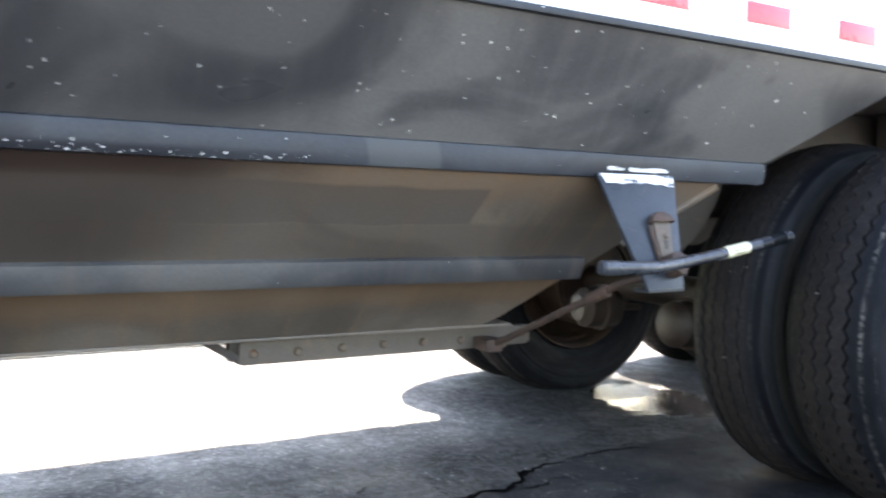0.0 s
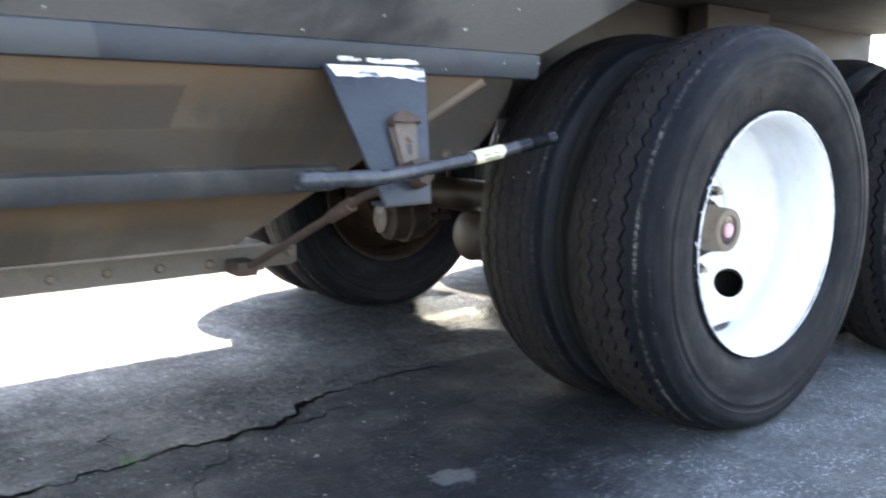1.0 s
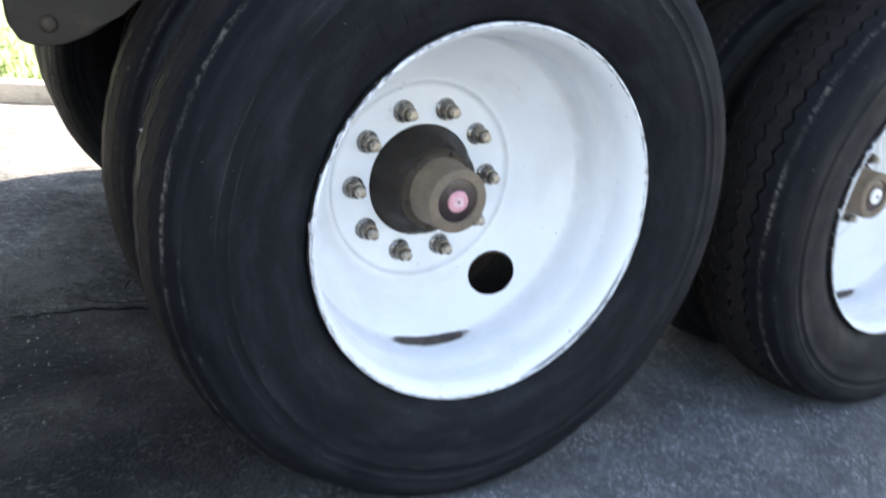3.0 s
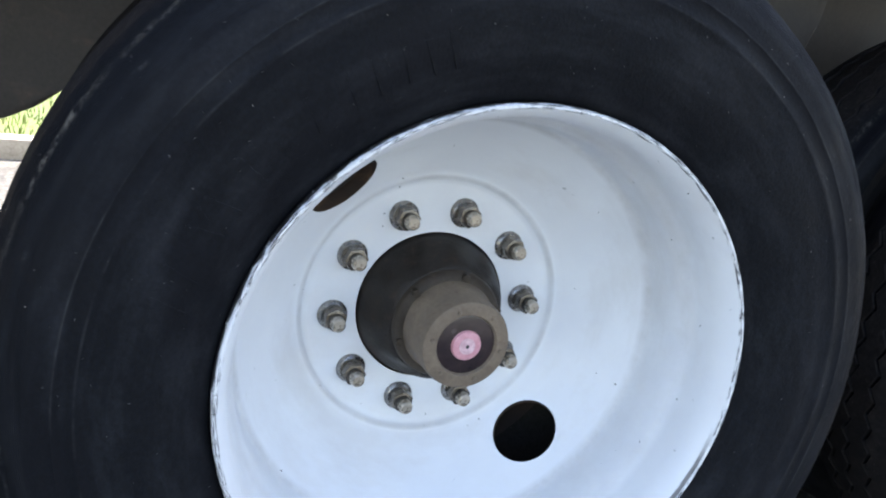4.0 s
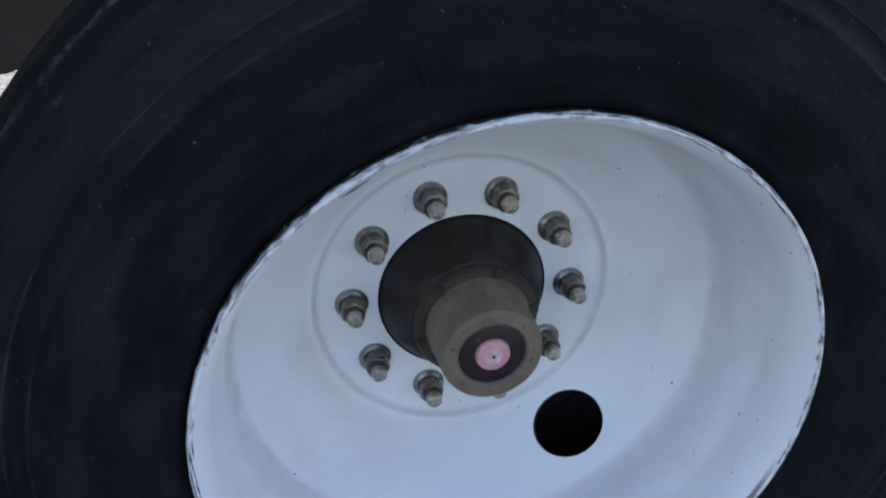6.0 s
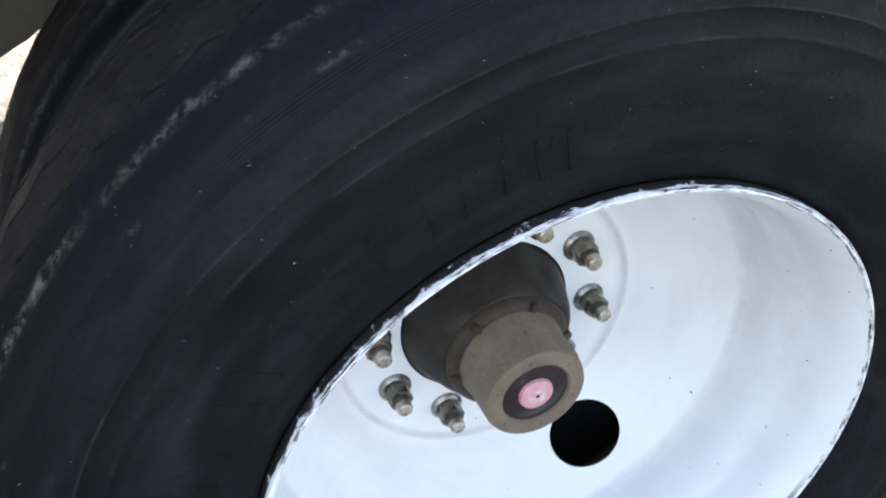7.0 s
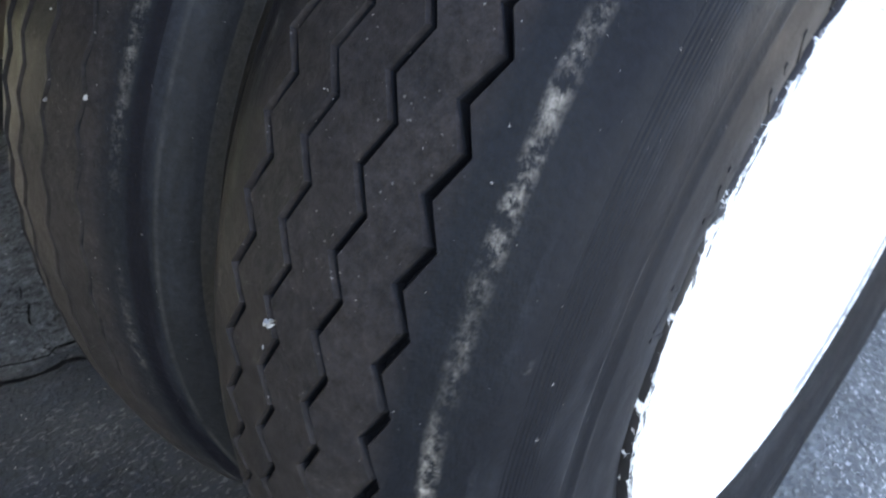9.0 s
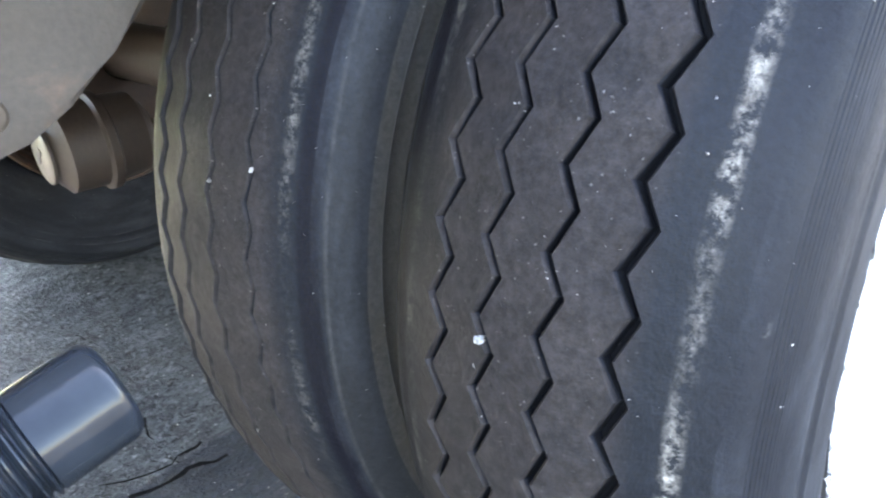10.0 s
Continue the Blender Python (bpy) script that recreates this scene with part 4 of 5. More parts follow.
for flip in (False, True):
    part("upper_skirt", sheet([(FRONT, 0.012, 0.958), (-0.635, 0.012, 0.958), (-0.20, -0.132, 1.206), (FRONT, -0.132, 1.206)], 0.008, flip), BLACK_PANEL, trailer, "glossy black sloping skirt spattered with pale drops")
    part("upper_rail", rail(FRONT, -0.638, 0.033, 0.931, 0.062, 0.060, flip, 0.12), BLUE_RAIL, trailer, "blue-black box rail with chipped edges")
    part("hopper_upper_sheet", sheet([(FRONT, SLOPE_Y(0.918), 0.918), (END(0.918), SLOPE_Y(0.918), 0.918), (END(0.675), SLOPE_Y(0.675), 0.675), (FRONT, SLOPE_Y(0.675), 0.675)], 0.008, flip), DUSTY_SHEET, trailer, "brown dusty sloping hopper sheet")
    part("lower_rail", rail(FRONT, END(0.66) - 0.01, SLOPE_Y(0.679) - 0.012, 0.679, 0.05, 0.066, flip, 0.35), DUSTY_RAIL, trailer, "dusty blue-black stiffening rail")
    part("hopper_lower_sheet", sheet([(FRONT, SLOPE_Y(0.67), 0.67), (END(0.67), SLOPE_Y(0.67), 0.67), (END(0.523), SLOPE_Y(0.523), 0.523), (-1.215, SLOPE_Y(0.503), 0.503), (FRONT, SLOPE_Y(0.503), 0.503)], 0.008, flip), DUSTY_SHEET, trailer, "brown dusty lower hopper sheet")
    a, b = Vector((END(0.74) + 0.004, SLOPE_Y(0.74), 0.74)), Vector((END(0.895) + 0.004, SLOPE_Y(0.895), 0.895))
    if flip:
        a.y, b.y = 2 * MID - a.y, 2 * MID - b.y
    part("hopper_end_flange", tube(bmesh.new(), [a, b], [0.011, 0.011], 10), DUSTY_SHEET, trailer, "pale edge flange of the hopper end")
z0, z1 = 0.535, 1.20
bm = bmesh.new()
ends = [Vector((END(z), y, z)) for z, y in ((z0, SLOPE_Y(z0)), (z1, -0.08), (z1, 2 * MID + 0.08), (z0, 2 * MID - SLOPE_Y(z0)))]
low, high = [bm.verts.new(p) for p in ends], [bm.verts.new(p - Vector((0.01, 0, 0))) for p in ends]
bm.faces.new(low), bm.faces.new(high[::-1])
for k in range(4):
    bm.faces.new((low[k], low[(k + 1) % 4], high[(k + 1) % 4], high[k]))
part("hopper_end_sheet", bm, DUSTY_SHEET, trailer, "brown sloping end sheet of the hopper")

# Bolted gate plate along the hopper's foot, with its box end and tab.
for flip in (False, True):
    s = (lambda y: 2 * MID - y) if flip else (lambda y: y)
    bm = bmesh.new()
    outline = [(-1.869, 0.427), (-1.861, 0.420), (-1.40, 0.420), (-1.18, 0.421), (-1.003, 0.423), (-0.989, 0.430), (-0.988, 0.470), (-0.998, 0.479), (-1.16, 0.482), (-1.869, 0.480)]
    prism(bm, outline, 0.012, lambda u, v, w: Vector((u, s(0.550 + w), v)), 0.0025)
    gate = part("gate_plate", bm, HANGER, trailer, "pale dusty bolted gate plate")
    for x, z in ((-1.834, 0.449), (-1.718, 0.448), (-1.595, 0.450), (-1.474, 0.451), (-1.354, 0.449), (-1.230, 0.446), (-1.010, 0.455)):
        m = axis_frame((x, s(0.550), z), (0, 1 if flip else -1, 0))
        bm = revolve(bmesh.new(), [(0.0, -0.011), (0.007, -0.0105), (0.0115, -0.006), (0.0125, 0.001)], 14, False, m)
        part("bolt", bm, BROWN_STEEL, gate)
    bm = bmesh.new()
    prism(bm, [(-1.985, 0.494), (-1.945, 0.494), (-1.856, 0.438), (-1.856, 0.421), (-1.870, 0.423)], 0.05, lambda u, v, w: Vector((u, s(0.554 + w), v)), 0.002)
    part("gate_brace", bm, DARK_STEEL, trailer, "slanting dark brown brace")
    bm = bmesh.new()
    box(bm, (-1.892, min(s(0.563), s(0.60)), 0.430), (-1.858, max(s(0.563), s(0.60)), 0.495), 0.002)
    part("gate_box_end", bm, DARK_STEEL, trailer, "dark end of the gate box")
    bm = bmesh.new()
    box(bm, (FRONT, min(s(0.455), s(0.60)), 0.496), (-1.12, max(s(0.455), s(0.60)), 0.503), 0.0015)
    part("hopper_foot_flange", bm, DUSTY_SHEET, trailer, "narrow folded foot of the hopper")

# Side bracket that carries the gate lever.
a, b, c, d = Vector((-1.211, 0.0, 0.910)), Vector((-0.973, 0.0, 0.912)), Vector((-1.036, -0.106, 0.654)), Vector((-1.143, -0.106, 0.652))


def on_plate(u, v, lift=0.0):
    """A place on the bracket's face: u across from its left edge, v down from its top."""
    p = (a.lerp(d, v)).lerp(b.lerp(c, v), u)
    return p + Vector((0, -0.945, 0.33)).normalized() * lift


def plate_on(outline, thick, lift, bevel=0.0015):
    return prism(bmesh.new(), outline, thick, lambda u, v, w: on_plate(u, v, lift + w), bevel)


bracket = part("lever_bracket", plate_on([(0, 0), (1, 0), (1, 1), (0, 1)], 0.010, -0.010), BRACKET_PAINT, trailer, "grey-blue tapered steel bracket")
part("reflector_strip", plate_on([(0.03, 0.005), (0.97, 0.005), (0.985, 0.105), (0.93, 0.112), (0.86, 0.098), (0.8, 0.085), (0.72, 0.092), (0.6, 0.074), (0.48, 0.088), (0.4, 0.078), (0.27, 0.092), (0.2, 0.084), (0.07, 0.088)], 0.0015, 0.0003, 0), CHIPPED_WHITE, bracket, "chipped white strip with ragged lower edge")
part("bottom_flange", prism(bmesh.new(), [(0, 0), (1, 0), (1, 1), (0, 1)], 0.008, lambda u, v, w: d.lerp(c, u) + Vector((0, 0.05 * v, -w)), 0.0015), BRACKET_PAINT, bracket)
part("latch_plate", plate_on([(0.50, 0.44), (0.79, 0.44), (0.74, 0.74), (0.49, 0.74)], 0.006, 0.007), BROWN_STEEL, bracket, "worn brown latch plate")
part("latch_cap", plate_on([(0.46, 0.452), (0.48, 0.40), (0.56, 0.362), (0.64, 0.352), (0.74, 0.372), (0.82, 0.415), (0.84, 0.452), (0.72, 0.435), (0.58, 0.435)], 0.019, 0.002, 0.003), RUST, bracket, "rusty arched latch cap")
part("latch_back", plate_on([(0.43, 0.47), (0.50, 0.455), (0.49, 0.78), (0.45, 0.76)], 0.007, 0.002, 0.002), RUST, bracket, "rust-red latch housing")
p = on_plate(0.655, 0.565, 0.0130)
part("latch_bolt", revolve(bmesh.new(), [(0, -0.007), (0.004, -0.006), (0.007, -0.003), (0.0075, 0)], 14, False, axis_frame(p, (0, -0.945, 0.33))), BROWN_STEEL, bracket)
part("latch_slot", plate_on([(0.605, 0.60), (0.675, 0.60), (0.66, 0.68), (0.605, 0.68)], 0.001, 0.0132, 0), DARK_STEEL, bracket)
part("lever_clamp", plate_on([(0.50, 0.74), (0.66, 0.72), (0.84, 0.76), (0.86, 0.86), (0.72, 0.93), (0.56, 0.90)], 0.040, 0.002, 0.006), RUST, bracket, "rusty lever clamp")

# The lever: a bent round bar with a black ribbed grip at its tip.
route = [(-1.386, -0.234, 0.714), (-1.382, -0.234, 0.714), (-1.368, -0.232, 0.7135), (-1.252, -0.218, 0.711), (-1.228, -0.214, 0.711), (-1.196, -0.204, 0.7125), (-1.128, -0.192, 0.7185), (-1.040, -0.181, 0.7295), (-0.954, -0.1745, 0.7410), (-0.876, -0.177, 0.7555)]
lever = part("gate_lever", tube(bmesh.new(), route, [0.0088, 0.0129, 0.0140, 0.0140, 0.0136, 0.0129, 0.0125, 0.0123, 0.0127, 0.0133], 24), GREY_BAR, trailer, "bent grey round bar lever")
part("end_plug", tube(bmesh.new(), [(-1.394, -0.235, 0.714), (-1.389, -0.2345, 0.714), (-1.340, -0.229, 0.713)], [0.010, 0.0148, 0.0148], 24), GREY_BAR, lever, "dark rounded end sleeve")
tip0, tip1 = Vector((-0.876, -0.177, 0.7555)), Vector((-0.781, -0.186, 0.7750))
pts, rad = [], []
for k in range(241):
    s = k / 240
    pts.append(tip0.lerp(tip1, s))
    r = 0.0142
    if 0.30 < s < 0.76:
        r += 0.0010 * math.cos(2 * math.pi * s * 36) - 0.0004
    if s > 0.955:
        r -= 0.0050 * (1 - math.sqrt(max(0.0, 1 - ((s - 0.955) / 0.045) ** 2)))
    rad.append(r)
part("ribbed_grip", tube(bmesh.new(), pts, rad, 28), BLACK_GRIP, lever, "black ribbed grip with rounded end")
s0, s1 = Vector((-0.990, -0.1767, 0.7362)), Vector((-0.916, -0.1752, 0.7484))
sticker = part("sticker", tube(bmesh.new(), [s0, s1], [0.0135, 0.0135], 24), LABEL, lever, "pale yellow sticker with dark print")
for k, (u, w) in enumerate(((0.2, 0.25), (0.55, 0.2), (0.3, 0.5))):
    ang = (0.2, 0.2, -0.45)[k]
    centre = s0.lerp(s1, u + w / 2)
    lift = Vector((0, -math.cos(ang), math.sin(ang)))
    bm = bmesh.new()
    along, up = (s1 - s0) * w / 2, lift.cross(Vector((1, 0, 0))).normalized() * 0.0012
    q = centre + lift * 0.0137
    prism(bm, [(-1, -1), (1, -1), (1, 1), (-1, 1)], 0.0004, lambda i, j, h: q + along * i + up * j + lift * h)
    part("print_bar", bm, INK, sticker)
rod = part("pull_rod", tube(bmesh.new(), [(-1.160, 0.494, 0.437), (-1.151, 0.443, 0.459), (-1.109, 0.023, 0.653), (-1.102, -0.062, 0.679)], [0.009, 0.0095, 0.0095, 0.0095], 16), RUST, trailer, "rusty pull rod")
part("clevis", box(bmesh.new(), (-1.189, 0.472, 0.419), (-1.134, 0.548, 0.456), 0.007), RUST, rod, "rusty clevis")
part("clevis_pin", revolve(bmesh.new(), [(0, -0.03), (0.013, -0.03), (0.013, 0.05), (0, 0.05)], 14, False, axis_frame((-1.154, 0.505, 0.436), (-1, -0.2, 0))), BROWN_STEEL, rod)
part("rod_collar", tube(bmesh.new(), [(-1.120, 0.139, 0.599), (-1.113, 0.065, 0.633)], [0.014, 0.0155], 14), RUST, rod)

FAR_Y, AXLE_H = 2 * MID, AXLE_Z - RIDE.z

# Spring hanger between hopper and wheel, and the axles with their brakes.
for x in (0.0, AXLE_2):
    for y in both(0.370):
        bm = bmesh.new()
        s = 1 if y < MID else -1
        outline = [(u - 0.012, v - 0.007) for u, v in ((x - 0.69, 0.76), (x - 0.685, 0.715), (x - 0.665, 0.684), (x - 0.635, 0.676), (x - 0.59, 0.684), (x - 0.545, 0.706), (x - 0.495, 0.744), (x - 0.445, 0.787), (x - 0.40, 0.86), (x - 0.34, 1.0), (x - 0.30, 1.218), (x - 0.70, 1.218))]
        prism(bm, outline, 0.085, lambda u, v, w: Vector((u, y + s * w, v)), 0.008)
        hanger = part("spring_hanger", bm, DARK_HANGER if x < 1 else DARK_STEEL, trailer, "dusty spring hanger with rounded foot")
        part("pivot_bolt", revolve(bmesh.new(), [(0, -0.012), (0.010, -0.0115), (0.015, -0.007), (0.0165, 0.001)], 18, False, axis_frame((x - 0.630, y, 0.712), (0, -s, 0))), BROWN_STEEL, hanger, "brown pivot bolt head")
    axle = part("axle", tube(bmesh.new(), [(x, 0.30, AXLE_H), (x, FAR_Y - 0.30, AXLE_H)], [0.064, 0.064], 28), CHAMBER, trailer, "dark round axle tube")
    for y, s in ((0.583, 1), (1.106, -1)):
        m = axis_frame((x - (0.382 if s > 0 else 0.355), y, 0.440), (-1, -0.12 * s, 0.02))
        ch = revolve(bmesh.new(), [(0.0, 0.004), (0.046, 0.004), (0.056, 0.012), (0.080, 0.03), (0.082, 0.09), (0.092, 0.095), (0.092, 0.11), (0.082, 0.115), (0.076, 0.17), (0.05, 0.19), (0.014, 0.20), (0.014, 0.30), (0, 0.30)], 32, False, m)
        part("brake_chamber", ch, CHAMBER, axle, "dark dusty brake chamber")
        if s < 0:
            part("chamber_plate", revolve(bmesh.new(), [(0.0, -0.004), (0.048, -0.004), (0.055, 0.0), (0.055, 0.006)], 28, False, m), CHAMBER_PLATE, axle, "dusty round end plate")
            slot = box(bmesh.new(), (-0.005, -0.0058, -0.02), (0.005, -0.0035, 0.02), 0.001)
            slot.transform(m)
            part("plate_slot", slot, DARK_STEEL, axle)
    for x, y, s in ((x, 0.25, 1), (x, FAR_Y - 0.25, -1)):
        drum = revolve(bmesh.new(), [(0.07, -0.02), (0.16, -0.02), (0.205, 0.0), (0.212, 0.02), (0.212, 0.16), (0.218, 0.165), (0.218, 0.185), (0.20, 0.185), (0.195, 0.05), (0.07, 0.05)], 64, True, Matrix.Translation((x, y, AXLE_H)) @ Matrix.Rotation(0 if s > 0 else math.pi, 4, "Z"))
        part("brake_drum", drum, ORANGE_DRUM, axle, "orange-brown brake drum")
        part("dust_shield", revolve(bmesh.new(), [(0.07, 0.172), (0.15, 0.172), (0.19, 0.180), (0.19, 0.176), (0.15, 0.166), (0.07, 0.166)], 48, True, Matrix.Translation((x, y, AXLE_H)) @ Matrix.Rotation(0 if s > 0 else math.pi, 4, "Z")), ORANGE_DRUM, axle, "brown dust shield")


# ---- wheels ----
TYRE_R, TYRE_Y, FACE, ARCH = 0.546, -0.104, 0.043, 1.9


def zigzag(u):
    """Sideways swing of a groove over one pitch."""
    return (u / 0.45 - 0.5) if u < 0.45 else (0.5 - (u - 0.45) / 0.55)


def tyre_mesh(swing_by, deep):
    """A worn tyre with four zigzag grooves that swing sideways by swing_by and are deep metres deep."""
    pitches, cuts = 70, (0.0, 0.22, 0.45, 0.72)
    half = 0.100
    # (y, radius, swing) across the tyre, from one bead to the other.
    outer = [(-0.085, 0.3165), (-0.102, 0.3215), (-0.1085, 0.3245), (-0.1140, 0.3290), (-0.1165, 0.3375), (-0.1205, 0.346), (-0.1305, 0.366), (-0.1375, 0.396), (-0.1410, 0.421), (-0.1415, 0.4425), (-0.1432, 0.4455), (-0.1432, 0.4500), (-0.1415, 0.453), (-0.1418, 0.4645), (-0.1432, 0.467), (-0.1425, 0.4700), (-0.1428, 0.4800), (-0.1415, 0.4890), (-0.1375, 0.4980), (-0.1325, 0.5045), (-0.1270, 0.5098), (-0.1258, 0.5122), (-0.1200, 0.5158), (-0.1120, 0.5203), (-0.1045, 0.5240)]
    rows = [(y, r, 0.0) for y, r in outer]
    rows.append((-half, TYRE_R - ARCH * half * half, 0.0))
    for g, groove_w in ((-0.0632, 0.0036), (-0.0212, 0.0028), (0.0212, 0.0024), (0.0630, 0.0024)):
        crown = TYRE_R - ARCH * g * g
        for dy, drop in ((-groove_w - 0.0012, 0.0), (-groove_w, 0.0015), (-groove_w * 0.55, deep), (groove_w * 0.55, deep), (groove_w, 0.0015), (groove_w + 0.0012, 0.0)):
            rows.append((g + dy, crown - drop, 1.0))
    rows.append((half, TYRE_R - ARCH * half * half, 0.0))
    rows += [(-y, r, 0.0) for y, r in reversed(outer)]
    steps = [(k + c - 0.347) / pitches for k in range(pitches) for c in cuts]
    verts, faces = [], []
    for s in steps:
        a, u = 2 * math.pi * s, (s * pitches + 0.347) % 1.0
        for y, r, swing in rows:
            yy = y + swing * swing_by * zigzag(u)
            rr = r + (0.0006 * noise.noise((9 * math.sin(a), 30 * y, 9 * math.cos(a))) if r > 0.45 else 0)
            x, z = rr * math.sin(a), rr * math.cos(a)
            if z < -0.43:
                yy *= 1 + 0.10 * ((-0.43 - z) / 0.10) * (1 if abs(y) > 0.11 else 0.4)
            z = max(z, 0.0015 - AXLE_Z)
            verts.append((x, yy, z))
    n, w = len(steps), len(rows)
    for i in range(n):
        j = (i + 1) % n
        for k in range(w - 1):
            faces.append((i * w + k, j * w + k, j * w + k + 1, i * w + k + 1))
    me = bpy.data.meshes.new("tyre")
    me.from_pydata(verts, [], faces)
    bm = bmesh.new()
    bm.from_mesh(me)
    bmesh.ops.recalc_face_normals(bm, faces=bm.faces)
    for f in bm.faces:
        f.smooth = True
    for e in bm.edges:
        if len(e.link_faces) == 2 and e.calc_face_angle(0) > radians(38):
            e.smooth = False
    bm.to_mesh(me)
    bm.free()
    return me


def wheel_mesh(phase):
    """The dished disc and rim, with two hand holes cut through."""
    front = [(0.110, FACE), (0.178, FACE), (0.1835, 0.0420), (0.187, 0.0390), (0.1905, 0.0345), (0.1945, 0.0335), (0.198, 0.0325), (0.205, 0.0265), (0.218, 0.0155), (0.232, 0.002), (0.246, -0.014), (0.260, -0.0315), (0.272, -0.048), (0.281, -0.062), (0.2855, -0.069), (0.2875, -0.0715), (0.2895, -0.075), (0.2912, -0.083), (0.2922, -0.10), (0.2930, -0.122), (0.2945, -0.133), (0.2985, -0.144), (0.3025, -0.152), (0.3045, -0.163), (0.3055, -0.189), (0.3075, -0.203), (0.312, -0.2145), (0.3165, -0.2225), (0.3205, -0.228), (0.3232, -0.228), (0.325, -0.2245), (0.3252, -0.2155)]
    back = [(0.317, -0.206), (0.312, -0.194), (0.310, -0.155), (0.304, -0.135), (0.300, -0.09), (0.297, -0.066), (0.285, -0.043), (0.268, -0.017), (0.25, 0.009), (0.23, 0.030), (0.208, 0.048), (0.2, 0.053), (0.110, 0.054)]
    bm = revolve(bmesh.new(), front + back, 160, True)
    bmesh.ops.recalc_face_normals(bm, faces=bm.faces)
    me = bpy.data.meshes.new("disc")
    bm.faces.index_update()
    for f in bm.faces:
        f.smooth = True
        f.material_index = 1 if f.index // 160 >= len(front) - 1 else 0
    for m in (WHEEL_PAINT, BROWN_WHEEL):
        me.materials.append(m)
    bm.to_mesh(me)
    bm.free()
    body = new("disc_blank", me)
    cutters = []
    for turn in (0, math.pi):
        way = Matrix.Rotation(phase + turn, 4, "Y")
        bm = bmesh.new()
        ring = [(0.0495 * math.sin(2 * math.pi * k / 48), 0.0435 * math.cos(2 * math.pi * k / 48)) for k in range(48)]
        out, run = Vector((0, 0.652, 0.758)), Vector((0, -0.758, 0.652))
        prism(bm, ring, 0.09, lambda u, v, w: way @ (Vector((u, -0.009, 0.241)) + run * v + out * (w - 0.045)))
        bmesh.ops.recalc_face_normals(bm, faces=bm.faces)
        cm = bpy.data.meshes.new("cutter")
        for m in (WHEEL_PAINT, BROWN_WHEEL):
            cm.materials.append(m)
        for f in bm.faces:
            f.material_index = 1
        bm.to_mesh(cm)
        bm.free()
        cut = new("cutter", cm)
        cutters.append(cut)
        mod = body.modifiers.new("hole", "BOOLEAN")
        mod.operation, mod.solver, mod.object = "DIFFERENCE", "EXACT", cut
    bpy.context.view_layer.update()
    done = bpy.data.meshes.new_from_object(body.evaluated_get(bpy.context.evaluated_depsgraph_get()))
    for ob in (*cutters, body):
        bpy.data.objects.remove(ob)
    bm = bmesh.new()
    bm.from_mesh(done)
    for f in bm.faces:
        f.smooth = True
    for e in bm.edges:
        if len(e.link_faces) == 2 and e.calc_face_angle(0) > radians(40):
            e.smooth = False
    bm.to_mesh(done)
    bm.free()
    return done


TYRE, INNER_TYRE = tyre_mesh(0.0128, 0.009), tyre_mesh(0.0085, 0.007)
CAP = pose(0, 0.0045, 0)
DISC = {}


def lug_meshes():
    """Flanged hexagon nut, threaded stud and its square tip, pointing along -y from the wheel face."""
    made = {}
    bm = revolve(bmesh.new(), [(0.0, 0.001), (0.0212, 0.001), (0.0212, -0.0025), (0.0198, -0.0042), (0.0165, -0.0062), (0.0, -0.0062)], 28)
    made["washer"] = bm
    bm = bmesh.new()
    hexagon(bm, 0.0168, -0.0265, -0.003, Matrix(), 0.0026)
    made["nut"] = bm
    prof = [(0.0, -0.02)]
    for k in range(4):
        prof += [(0.0112, -0.0250 - 0.0020 * k), (0.0104, -0.0260 - 0.0020 * k)]
    prof += [(0.0108, -0.0332), (0.0100, -0.0342), (0.0, -0.0342)]
    made["stud"] = revolve(bmesh.new(), prof, 20)
    bm = revolve(bmesh.new(), [(0.0, -0.034), (0.0102, -0.034), (0.0102, -0.0405), (0.0092, -0.0432), (0.0074, -0.0446), (0.0066, -0.0446), (0.0060, -0.0438), (0.0, -0.0438)], 24)
    made["stud_tip"] = bm
    for key, bm in made.items():
        bmesh.ops.recalc_face_normals(bm, faces=bm.faces)
        me = bpy.data.meshes.new(key)
        for f in bm.faces:
            f.smooth = True
        for e in bm.edges:
            if len(e.link_faces) == 2 and e.calc_face_angle(0) > radians(30):
                e.smooth = False
        bm.to_mesh(me)
        bm.free()
        made[key] = me
    return made


LUG = lug_meshes()


